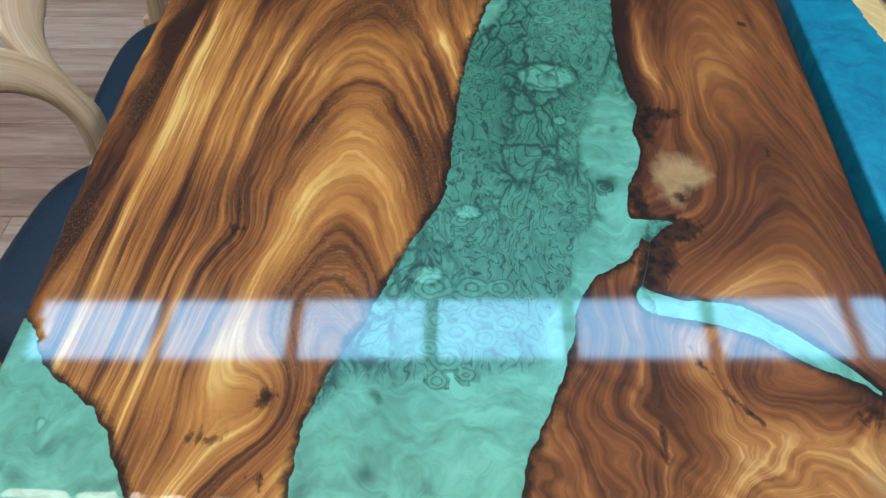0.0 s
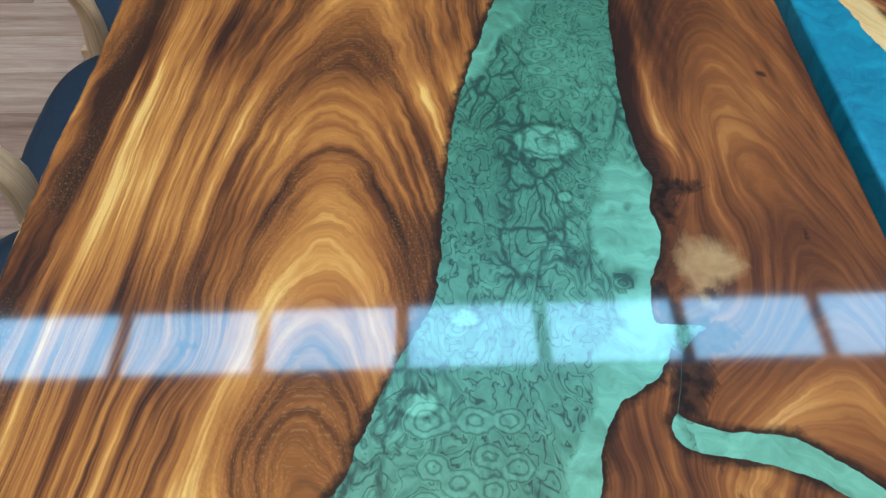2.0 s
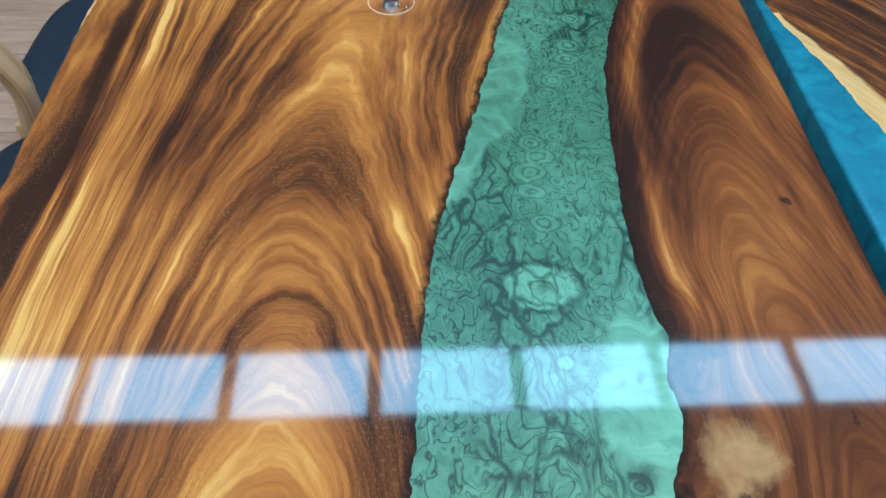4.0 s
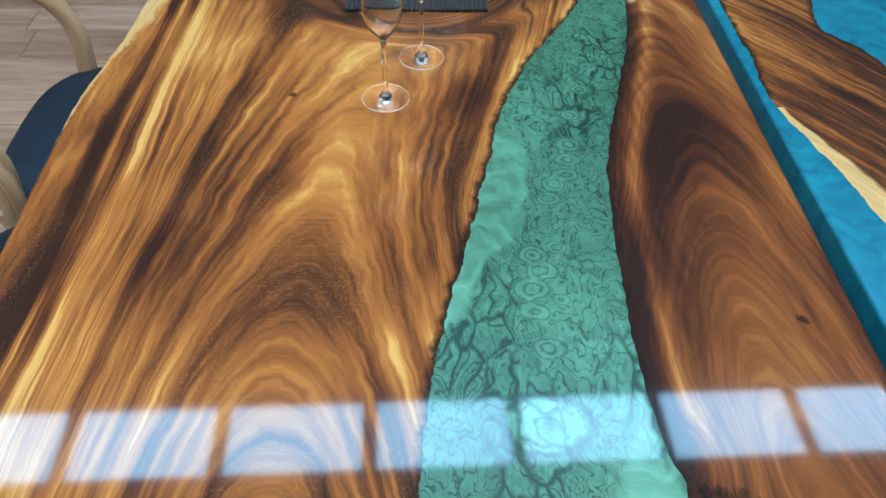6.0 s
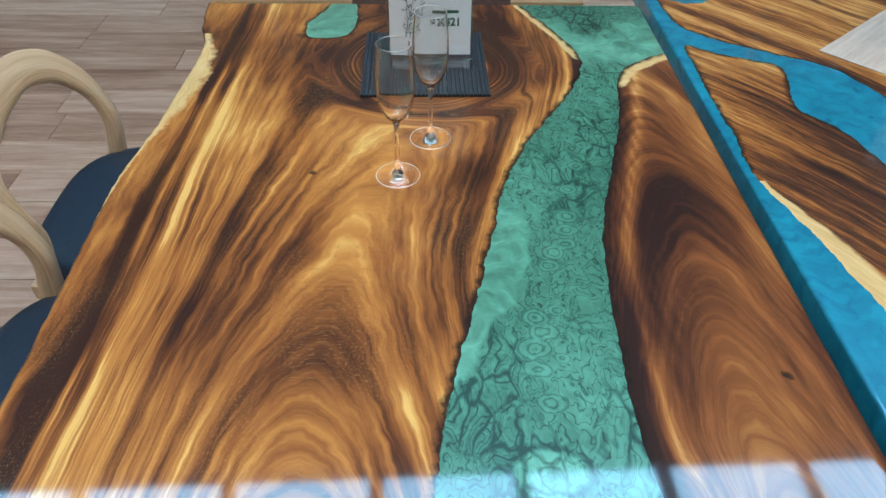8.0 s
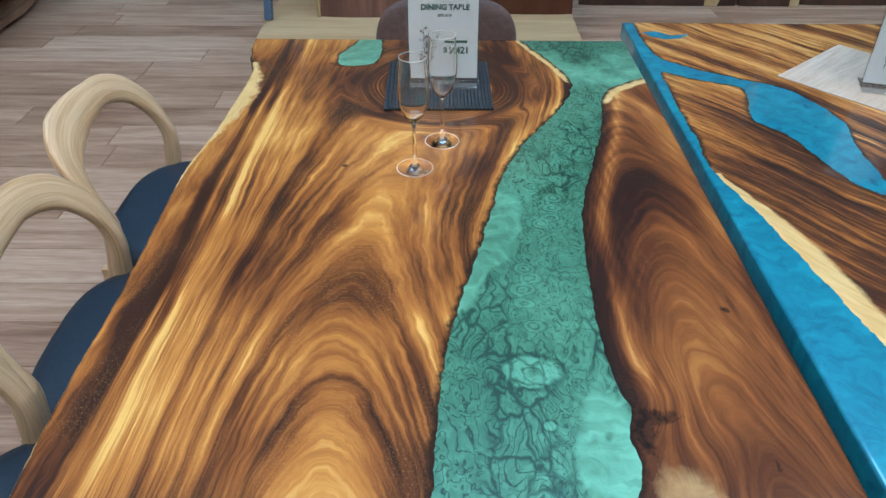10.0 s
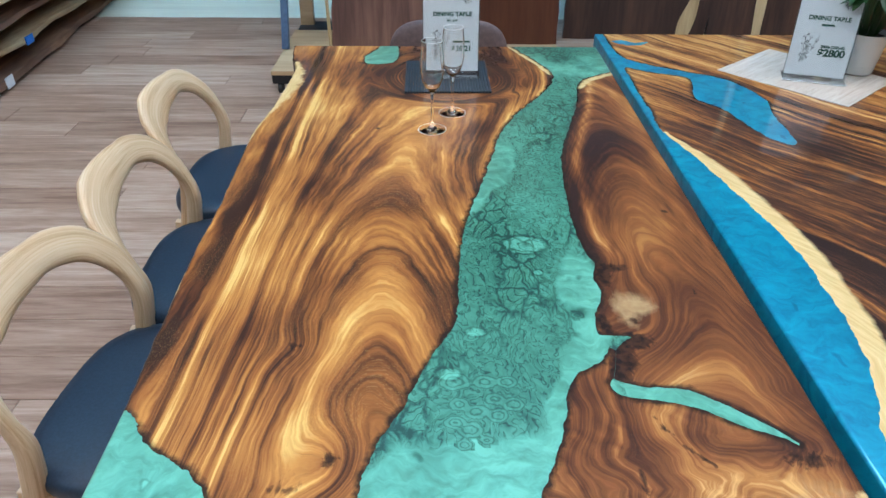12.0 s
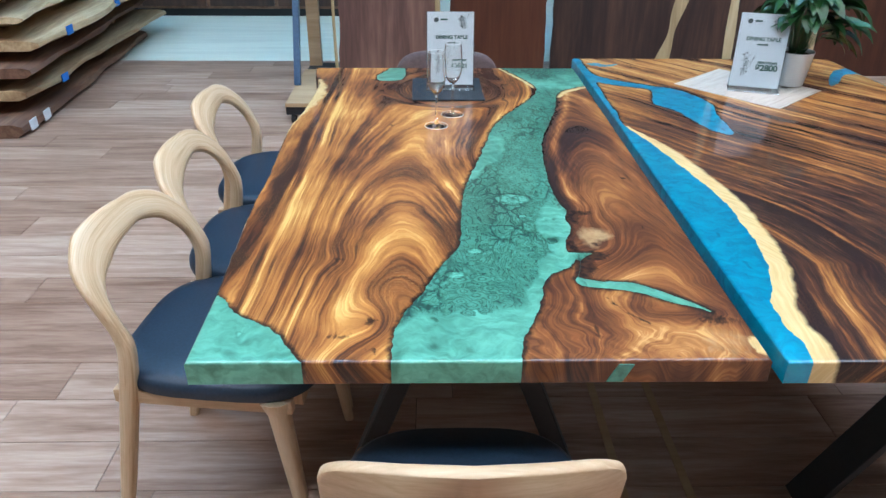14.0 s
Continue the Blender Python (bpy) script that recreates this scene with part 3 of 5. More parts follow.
    tone -= 0.20 * gauss(y - 0.02, 0.07) * gauss(x - 0.27, 0.07) + 0.06 * gauss(x - 0.30, 0.05) * gauss(y - 0.80, 0.07) + 0.15 * gauss(x - 0.44, 0.03) * gauss(y - 0.5, 0.2) + 0.16 * gauss(x - 0.07, 0.05) * gauss(y - 1.66, 0.10)
    tone += 0.16 * gauss(x - 0.15, 0.07) * gauss(y - 0.17, 0.07) + 0.04 * gauss(x - 0.38, 0.03) * gauss(y - 0.33, 0.08) + 0.10 * noise.noise((x * 7, y * 2.5, 40.0)) - 0.13 * gauss(x - 0.33, 0.09) * gauss(y - 0.10, 0.12) - 0.30 * gauss(x - 0.29, 0.026) * gauss(y - 0.113, 0.028) - 0.12 * gauss(x - 0.19, 0.07) * gauss(y - 1.42, 0.18) + 0.04 * gauss(x - 0.13, 0.10) * gauss(y - 0.75, 0.18)
    return g, y, sap, knot, 0.0, tone


def umber_fields(x, y):
    """The darker slab: one tongue of arches, and burl where the slab is torn."""
    wx = x + 0.012 * noise.noise((x * 6, y * 3, 11.0)) + 0.006 * noise.noise((x * 18, y * 10, 12.0))
    wy = y + 0.05 * noise.noise((x * 5, y * 4, 16.0))
    dx = wx - 0.845 + 0.03 * gauss(y - 0.5, 0.3)
    g = 0.85 * (soft_abs(dx, 0.07) + 3.0 * dx * dx) + 0.30 * wy
    g += 0.10 * gauss(wx - 0.76, 0.06) * gauss(wy - 0.42, 0.09) + 0.07 * gauss(wx - 0.73, 0.03) * gauss(wy - 0.60, 0.05)
    if y < 0.3:
        k = 1.0 - y / 0.3
        g += k * (0.16 * noise.noise((x * 6, y * 9, 21.0)) + 0.05 * noise.noise((x * 19, y * 26, 22.0)) + 0.35 * soft_abs(wx - 0.74 - 0.5 * y, 0.05))
    sap = max(0.0, 1.0 - 0.5 * min(near_segment(x, y, (0.826, 1.455), (0.852, 1.508)), near_segment(x, y, (0.852, 1.508), (0.95, 1.577))) / 0.022) if y > 1.3 else 0.0
    sap = max(sap, 0.75 * gauss(x - 0.94, 0.012) * gauss(y - 0.04, 0.03))
    tan = max(gauss(x - 0.732, 0.015) * gauss(y - 0.425, 0.032), 0.85 * gauss(x - 0.760, 0.020) * gauss(y - 0.438, 0.024), 0.5 * gauss(x - 0.90, 0.05) * gauss(y - 0.05, 0.04))
    knot = max(0.9 * gauss(x - 0.859, 0.005) * gauss(y - 0.472, 0.005), 0.9 * gauss(x - 0.882, 0.005) * gauss(y - 0.742, 0.006), gauss(x - 0.704, 0.017) * gauss(y - 0.310, 0.030), gauss(x - 0.690, 0.010) * gauss(y - 0.385, 0.020),
               0.7 * near_crack(x, y), gauss(x - 0.728, 0.024) * gauss(y - 0.345, 0.014), 0.9 * gauss(x - 0.716, 0.010) * gauss(y - 0.525, 0.030), 0.75 * gauss(x - 0.740, 0.026) * gauss(y - 0.541, 0.010), 0.8 * gauss(x - 0.695, 0.015) * gauss(y - 0.275, 0.018),
               0.6 * gauss(x - 0.90, 0.03) * gauss(y - 0.115, 0.015), 0.7 * gauss(x - 0.738, 0.008) * gauss(y - 0.395, 0.010))
    off = x - float(np.interp(y, (0.54, 0.65, 0.80, 1.0, 1.13, 1.30, 1.46), (0.706, 0.692, 0.695, 0.714, 0.748, 0.797, 0.826)))
    far = min(1.0, max(0.0, (y - 0.50) / 0.12))
    tone = far * (0.34 * gauss(off - 0.034 - 0.03 * max(0.0, 0.75 - y), 0.0075) - 0.30 * gauss(off - 0.010, 0.009) - 0.08 * gauss(off - 0.075, 0.028) * gauss(y - 0.95, 0.25))
    tone += far * (-0.24 * gauss(g - 0.366, 0.008) + 0.10 * gauss(g - 0.345, 0.010) - 0.20 * gauss(g - 0.327, 0.006) + 0.20 * gauss(dx - 0.01, 0.045) * gauss(y - 0.72, 0.12) + 0.15 * gauss(x - 0.925, 0.014) * gauss(y - 0.95, 0.30))
    tone += 0.36 * gauss(x - 0.84, 0.07) * gauss(y - 0.065, 0.045) + 0.20 * gauss(x - 0.80, 0.05) * gauss(y - 0.58, 0.07) - 0.22 * gauss(x - 0.91, 0.035) * gauss(y - 0.13, 0.06) - 0.10 * gauss(x - 0.60, 0.05) * gauss(y - 0.04, 0.05)
    tone += 0.10 * noise.noise((x * 8, y * 3, 50.0)) + 0.03 * gauss(y - 1.3, 0.2) - 0.16 * gauss(x - 0.64, 0.05) * gauss(y - 0.16, 0.08) - 0.14 * gauss(x - 0.83, 0.12) * gauss(y - 0.15, 0.025) + 0.16 * gauss(x - 0.80, 0.06) * gauss(y - 0.27, 0.025)
    if y < 0.26:
        near = min(1.0, (0.26 - y) / 0.08)
        tone += near * (0.42 * noise.noise((g * 34, y * 2, 5.0)) + 0.16 * noise.noise((g * 90, y * 3, 6.0)) + 0.06)
    return g, y, sap, knot, tan, tone


def near_crack(x, y):
    return max(gauss(near_segment(x, y, (0.728, 0.165), (0.780, 0.100)), 0.0030), gauss(near_segment(x, y, (0.690, 0.170), (0.674, 0.02)), 0.0025), gauss(near_segment(x, y, (0.70, 0.215), (0.735, 0.175)), 0.003))


CURLS = ((0.667, 1.040, 0.020), (0.661, 1.008, 0.019), (0.656, 0.977, 0.020), (0.636, 0.960, 0.018), (0.626, 0.931, 0.016), (0.627, 0.848, 0.014), (0.598, 0.835, 0.020), (0.604, 0.812, 0.020),
         (0.592, 0.783, 0.022), (0.592, 0.753, 0.020), (0.600, 0.705, 0.020), (0.622, 0.770, 0.012), (0.677, 1.106, 0.016), (0.700, 1.170, 0.018), (0.722, 1.230, 0.015),
         (0.451, 0.254, 0.024), (0.495, 0.254, 0.020), (0.526, 0.254, 0.018), (0.457, 0.211, 0.018), (0.480, 0.197, 0.018), (0.507, 0.221, 0.017), (0.531, 0.211, 0.018), (0.451, 0.177, 0.015), (0.472, 0.164, 0.018), (0.510, 0.190, 0.016),
         (0.463, 0.138, 0.012), (0.491, 0.146, 0.012), (0.480, 0.352, 0.017), (0.652, 0.407, 0.013))


def green_fields(x, y):
    sx, sy = x, y
    x, y = x + 0.028 * noise.noise((x * 9, y * 13, 61.0)) + 0.012 * noise.noise((x * 25, y * 30, 62.0)), y + 0.04 * noise.noise((x * 14, y * 8, 63.0))
    calm = 1.0 * gauss(y - 0.02, 0.10) + 0.55 * gauss(y - 1.65, 0.12) + 1.5 * gauss(y - 0.90, 0.10) * gauss(x - 0.540 - 0.30 * (y - 0.90), 0.030)
    calm += 0.70 * gauss(x - 0.67, 0.035) * gauss(y - 0.43, 0.14) + 0.5 * gauss(x - 0.62, 0.03) * gauss(y - 0.22, 0.08) + (0.6 if x < 0.25 and y < 0.3 else 0.0) + (0.6 if x > 0.69 and y < 0.26 else 0.0) + (0.6 if x < 0.35 and y > 1.5 else 0.0)
    x, y = sx, sy
    eyes = ((0.588, 0.617, 0.030, 0.022), (0.603, 0.527, 0.008, 0.008), (0.487, 0.365, 0.016, 0.010), (0.44, 0.27, 0.02, 0.012), (0.072, 0.075, 0.008, 0.006))
    pale = max((1.0 if ew > 0.025 else 0.72) * math.exp(-0.5 * (((x - ex) / ew) ** 2 + ((y - ey) / eh) ** 2)) for ex, ey, ew, eh in eyes)
    core = max(gauss(x - 0.657, 0.009) * gauss(y - 0.415, 0.009), 0.9 * gauss(x - 0.644, 0.004) * gauss(y - 0.36, 0.004), 0.8 * gauss(x - 0.592, 0.005) * gauss(y - 0.617, 0.005),
               1.1 * gauss(near_segment(x, y, (0.699, 0.327), (0.682, 0.262)), 0.004), 0.7 * gauss(x - 0.46, 0.004) * gauss(y - 0.03, 0.005), 0.7 * gauss(x - 0.40, 0.006) * gauss(y - 0.04, 0.006))
    curl = min(math.hypot((x - cx) / r, (y - cy) / (0.78 * r)) for cx, cy, r in CURLS)
    return x, y, pale, core, calm * (1.0 if curl > 1.1 else 0.3), min(3.0, curl)


def green_border(p):
    o = Vector((0.0, 0.0))
    if p.y < 1e-4:
        o.y -= 1
    if p.y > LENGTH - 1e-4:
        o.y += 1
    if p.x > WIDTH - 1e-4:
        o.x += 1
    if p.x < 0.026:
        o.x -= 1
    return o


def clip(line, low, high):
    return [Vector((p.x, min(high, max(low, p.y)))) for p in line]


V2 = lambda *pts: [Vector(p) for p in pts]
bank_left = ragged(spline(V2((0.331, 0.0), (0.333, 0.077), (0.352, 0.141), (0.388, 0.228), (0.418, 0.307), (0.452, 0.378), (0.461, 0.44), (0.463, 0.50), (0.467, 0.575), (0.479, 0.675),
                             (0.500, 0.775), (0.518, 0.846), (0.552, 0.985), (0.577, 1.11), (0.600, 1.17), (0.634, 1.25), (0.700, 1.36), (0.736, 1.43), (0.766, 1.515), (0.768, 1.56), (0.745, 1.64),
                             (0.711, 1.725), (0.668, LENGTH)), 0.004), 0.0040, 1.0)
bank_right_near = ragged(spline(V2((0.543, 0.0), (0.553, 0.06), (0.565, 0.09), (0.584, 0.14), (0.604, 0.195), (0.611, 0.235), (0.630, 0.270), (0.655, 0.288), (0.675, 0.305), (0.688, 0.330)), 0.004), 0.0035, 2.0)
slit_in = V2((0.697, 0.322), (0.690, 0.290), (0.6815, 0.262))
branch_low = ragged(spline(V2((0.678, 0.258), (0.672, 0.247), (0.677, 0.235), (0.688, 0.227), (0.722, 0.220), (0.783, 0.205), (0.820, 0.180), (0.867, 0.157), (0.897, 0.138)), 0.004), 0.0022, 3.0)
branch_high = ragged(spline(V2((0.899, 0.141), (0.865, 0.177), (0.829, 0.207), (0.782, 0.238), (0.740, 0.243), (0.718, 0.246), (0.692, 0.254), (0.684, 0.259)), 0.004), 0.0022, 4.0)
slit_out = V2((0.6821, 0.2622), (0.6905, 0.290), (0.6975, 0.3224))
bank_right_far = ragged(spline(V2((0.6990, 0.3250), (0.712, 0.341), (0.728, 0.353), (0.708, 0.356), (0.690, 0.358), (0.677, 0.363), (0.683, 0.405), (0.703, 0.470), (0.697, 0.515), (0.708, 0.553), (0.701, 0.58),
                                  (0.692, 0.65), (0.692, 0.74), (0.695, 0.80), (0.701, 0.89), (0.715, 1.01), (0.748, 1.13), (0.772, 1.21), (0.797, 1.30), (0.814, 1.38), (0.826, 1.455), (0.852, 1.508), (0.90, 1.548), (WIDTH, 1.577)), 0.004), 0.0024, 5.0)
bank_left, bank_right_near = clip(bank_left, 0, LENGTH), clip(bank_right_near, 0, LENGTH)
corner_bank = clip(ragged(spline(V2((-0.002, 0.199), (0.018, 0.180), (0.040, 0.150), (0.065, 0.129), (0.107, 0.102), (0.134, 0.077), (0.156, 0.042), (0.187, 0.0)), 0.003), 0.0045, 6.0), 0, LENGTH)
patch_bank = clip(ragged(spline(V2((0.297, LENGTH), (0.303, 1.71), (0.285, 1.652), (0.245, 1.638), (0.208, 1.645), (0.198, 1.70), (0.225, 1.77), (0.242, LENGTH)), 0.004), 0.003, 7.0), 0, LENGTH)
live_left = ragged(spline(V2((-0.045, LENGTH), (-0.030, 1.70), (-0.004, 1.60), (-0.006, 1.42), (-0.013, 1.28), (-0.028, 1.12), (-0.024, 0.95), (-0.017, 0.75), (-0.018, 0.60), (-0.012, 0.42), (-0.005, 0.27), (-0.002, 0.199)), 0.01), 0.002, 8.0)
bank_right = [*bank_right_near, *slit_in, *branch_low, *branch_high, *slit_out, *bank_right_far]

table = thing("river_table", "glossy live-edge wood dining table with a green pearl resin river", "dining table", pose(0, 0, 0))
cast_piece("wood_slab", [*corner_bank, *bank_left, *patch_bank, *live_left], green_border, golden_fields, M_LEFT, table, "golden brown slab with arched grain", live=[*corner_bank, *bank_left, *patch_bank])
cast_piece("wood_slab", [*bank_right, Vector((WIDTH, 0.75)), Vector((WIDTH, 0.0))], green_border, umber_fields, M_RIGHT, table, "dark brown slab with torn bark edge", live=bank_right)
cast_piece("resin_river", [*bank_left, Vector((WIDTH, LENGTH)), *reversed(bank_right)], green_border, green_fields, M_GREEN, table, "swirling green pearl resin", step=0.005)
cast_piece("resin_corner", [Vector((0.0, 0.0)), *reversed(corner_bank)], green_border, green_fields, M_GREEN, table, "green pearl resin corner")
cast_piece("resin_patch", patch_bank, green_border, green_fields, M_GREEN, table, "small green resin inlay")


plug = box((0.026, 0.004, 0.036), (0.705, -0.0005, TOP - 0.024), 0.0015)
for v in plug.verts:
    v.co.x += 0.4 * (v.co.z - TOP + 0.024) + 0.004 * noise.noise((v.co.z * 60, v.co.x * 40, 3.0))
part("resin_plug", plug, M_EDGE, table, "small green resin plug in the front edge")


def splayed_legs(parent, cx, cy, foot, top, material):
    """A pair of flat steel bars that part from one top plate."""
    part("leg_plate", box((0.26, 0.16, 0.006), (cx, cy, top - 0.0035)), material, parent)
    for s in (-1, 1):
        part("leg", beam((cx + s * 0.035, cy, top - 0.007), (cx + s * foot, cy, 0.005), 0.05, 0.05, (0, 1, 0)), material, parent)


for leg_y in (0.42, 1.36):
    splayed_legs(table, 0.475, leg_y, 0.29, TOP - THICK - 0.0006, M_STEEL)

# ---- the blue table beside it ----
BX0, BX1, BY0, BY1, BTOP = 0.967, 2.06, -0.015, 1.945, 0.757


def blue_border(p):
    o = Vector((0.0, 0.0))
    if p.y < BY0 + 1e-4:
        o.y -= 1
    if p.y > BY1 - 1e-4:
        o.y += 1
    if p.x > BX1 - 1e-4:
        o.x += 1
    if p.x < BX0 + 1e-4:
        o.x -= 1
    return o


shore = spline(V2((1.008, BY0), (1.014, 0.036), (1.005, 0.075), (1.009, 0.117), (1.015, 0.165), (1.040, 0.217), (1.068, 0.316), (1.084, 0.47), (1.082, 0.62), (1.062, 0.74), (1.038, 0.88), (1.012, 1.00), (0.980, 1.14), (0.985, 1.26), (0.984, 1.40), (0.988, 1.50)), 0.006)
stream = spline(V2((0.988, 1.50), (0.992, 1.595), (1.030, 1.575), (1.068, 1.552), (1.152, 1.513), (1.157, 1.457), (1.131, 1.345), (1.180, 1.270), (1.208, 1.160), (1.235, 1.080), (1.278, 1.045), (1.295, 1.13), (1.298, 1.228), (1.320, 1.336), (1.293, 1.439),
                   (1.248, 1.513), (1.185, 1.548), (1.084, 1.613), (1.020, 1.675), (0.998, 1.74), (0.994, 1.85), (0.995, BY1)), 0.006)
shore = [Vector((p.x, min(BY1, max(BY0, p.y)))) for p in [*ragged(shore, 0.004, 11.0), *ragged(stream, 0.004, 12.0)[1:]]]
rim = [Vector((p.x, min(BY1, max(BY0, p.y)))) for p in ragged(spline(V2((2.0, BY1), (2.008, 1.82), (1.985, 1.785), (1.935, 1.755), (1.862, 1.645), (1.820, 1.545), (1.872, 1.595), (1.955, 1.705), (2.012, 1.69), (2.030, 1.50), (2.038, 1.20), (2.042, 0.9), (BX1, 0.7)), 0.006), 0.004, 13.0)]
shore_xy = np.array([(p.x, p.y) for p in shore if p.y < 1.14 and p.x < 1.12])


def zebra_fields(x, y):
    d = float(np.sqrt(((shore_xy - (x, y)) ** 2).sum(1).min()))
    bend = 0.38 * max(0.0, y - 0.3) + 0.10 * (y - 0.3) ** 2
    x0, y0 = x, y
    x = x + 0.022 * noise.noise((x * 4, y * 2.5, 31.0)) + 0.006 * noise.noise((x * 14, y * 8, 32.0))
    g = 0.85 * x + bend - 0.10 * gauss(x - 1.5, 0.25) * gauss(y - 0.6, 0.3) + 0.02 * noise.noise((x * 5, y * 3, 2.0))
    x, y = x0, y0
    wide = 0.040 * min(1.0, max(0.12, (1.16 - y) / 0.25))
    sap = 1.0 - 0.5 * d / wide if d < 0.1 and y < 1.12 else 0.0
    sap = max(sap, 1.0 - 0.5 * near_segment(x, y, (1.00, 1.60), (1.155, 1.515)) / 0.008)
    tone = -0.20 * gauss(y, 0.45) + 0.24 * min(1.0, max(0.0, (y - 1.15) / 0.4)) - 0.10 * gauss(x - 1.2, 0.12) * gauss(y - 0.9, 0.3) + 0.10 * noise.noise((x * 5, y * 2, 71.0))
    return g, y - x, sap, 0.0, 0.0, tone


def blue_fields(x, y):
    return x, y, 0.0, 0.0, 1.0, 3.0


table2 = thing("river_table", "glossy striped wood dining table with bright blue pearl resin", "dining table", pose(0, 0, 0))
cast_piece("resin_river", [Vector((BX0, BY1)), Vector((BX0, BY0)), *shore], blue_border, blue_fields, M_BLUE, table2, "bright blue pearl resin", BTOP, 0.043, 0.015)
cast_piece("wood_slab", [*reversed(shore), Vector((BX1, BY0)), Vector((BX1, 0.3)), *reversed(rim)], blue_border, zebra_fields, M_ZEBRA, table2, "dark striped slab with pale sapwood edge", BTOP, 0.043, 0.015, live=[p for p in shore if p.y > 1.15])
cast_piece("resin_rim", rim, blue_border, blue_fields, M_BLUE, table2, "bright blue resin edge", BTOP, 0.043, 0.015)
fleck = ragged(spline(V2((1.005, 1.862), (1.04, 1.868), (1.08, 1.845), (1.125, 1.850), (1.10, 1.825), (1.06, 1.815), (1.025, 1.832), (1.005, 1.860)), 0.005), 0.005, 14.0)
cast_piece("resin_patch", fleck[:-1], lambda p: Vector((0.0, 0.0)), blue_fields, M_BLUE, table2, "small blue resin inlay", BTOP + 0.0006, 0.002, 0.015)
for leg_y in (0.40, 1.50):
    z0 = BTOP - 0.0435
    part("leg_plate", box((0.5, 0.16, 0.006), (1.535, leg_y, z0 - 0.0035)), M_STEEL, table2)
    part("leg", beam((1.34, leg_y - 0.04, 0.006), (1.73, leg_y - 0.04, z0 - 0.007), 0.02, 0.10, (0, 1, 0)), M_STEEL, table2)
    part("leg", beam((1.73, leg_y + 0.04, 0.006), (1.34, leg_y + 0.04, z0 - 0.007), 0.02, 0.10, (0, 1, 0)), M_STEEL, table2)


# ---- chairs along the table ----
def loop_chair():
    """A dining chair that faces +x: bent loop back, padded seat."""
    chair = thing("dining_chair", "pale ash dining chair with curved loop back and black seat tinted by blue reflection", "chair", pose(0, 0, 0), "chairs beside the green table")
    half = [((-0.285, 0.232, 0.0), 0.014, 0.014), ((-0.240, 0.220, 0.22), 0.018, 0.018), ((-0.200, 0.211, 0.42), 0.021, 0.020), ((-0.186, 0.208, 0.50), 0.020, 0.019), ((-0.180, 0.207, 0.56), 0.018, 0.018),
            ((-0.192, 0.208, 0.605), 0.024, 0.016), ((-0.217, 0.201, 0.658), 0.040, 0.014), ((-0.247, 0.168, 0.706), 0.050, 0.013), ((-0.264, 0.112, 0.733), 0.048, 0.013), ((-0.268, 0.056, 0.744), 0.042, 0.014)]
    pts = [*[(p, a * (0.8 if p[2] > 0.6 else 1.0), b) for p, a, b in half], ((-0.268, 0.0, 0.747), 0.038, 0.015), *[((x, -y, z), a * (0.52 if 0.58 < z < 0.69 else 0.78 if 0.69 < z < 0.72 else 1.0), b) for (x, y, z), a, b in reversed(half)]]
    line = spline([p for p, _, _ in pts], 0.018)
    rows = []
    total = len(line) - 1
    cum = [0.0]
    for a, b in zip(pts, pts[1:]):
        cum.append(cum[-1] + (Vector(b[0]) - Vector(a[0])).length)
    run = [0.0]
    for a, b in zip(line, line[1:]):
        run.append(run[-1] + (b - a).length)
    for n, p in enumerate(line):
        s = run[n] / run[-1] * cum[-1]
        a = float(np.interp(s, cum, [q[1] for q in pts]))
        b = float(np.interp(s, cum, [q[2] for q in pts]))
        d = (line[min(total, n + 1)] - line[max(0, n - 1)]).normalized()
        up = min(1.0, max(0.0, (p.z - 0.55) / 0.15))
        lean = Vector((1, 0, 0)).lerp(Vector((0.78, 0, 0.62)), up)
        v = (lean - d * lean.dot(d)).normalized()
        u = d.cross(v)
        rows.append((p, u * a, v * b))
    loop = smooth(part("back_loop", sweep(rows, 16, 2.6), M_LOOP, chair, "bent pale ash loop"), 60)
    grain = []
    for v in loop.data.vertices:
        n = min(range(len(rows)), key=lambda k: (rows[k][0] - v.co).length_squared)
        rel = v.co - rows[n][0]
        grain += [rel.dot(rows[n][1].normalized()), rel.dot(rows[n][2].normalized()), run[n]]
    loop.data.attributes.new("grain", "FLOAT_VECTOR", "POINT").data.foreach_set("vector", grain)
    n = 48
    plan = []
    for k in range(n):
        a = 2 * math.pi * k / n
        ca, sa = math.cos(a), math.sin(a)
        x = -0.022 + 0.242 * math.copysign(abs(ca) ** 0.55, ca)
        y = (0.232 + 0.014 * ca) * math.copysign(abs(sa) ** 0.6, sa)
        plan.append((x, y))

    def pad(levels):
        bm = bmesh.new()
        rings = [[bm.verts.new((x * s, y * s, z)) for x, y in plan] for s, z in levels]
        for one, two in zip(rings, rings[1:]):
            for k in range(n):
                bm.faces.new((one[k], one[(k + 1) % n], two[(k + 1) % n], two[k]))
        for ring in (rings[0], rings[-1]):
            bm.faces.new(ring)
        return bm

    smooth(part("seat", pad(((0.95, 0.440), (0.99, 0.443), (1.0, 0.455), (0.995, 0.468), (0.965, 0.479), (0.88, 0.486), (0.6, 0.490), (0.3, 0.4915))), M_LEATHER, chair, "black leather seat pad with blue reflection in its colour"), 60)
    for s in (-1, 1):
        part("rail", beam((-0.235, s * 0.200, 0.422), (0.165, s * 0.205, 0.422), 0.022, 0.034), M_ASH_X, chair)
        part("rail", beam((s * 0.18 - 0.01, -0.185, 0.423), (s * 0.18 - 0.01, 0.185, 0.423), 0.022, 0.032), M_ASH, chair)
        rows = []
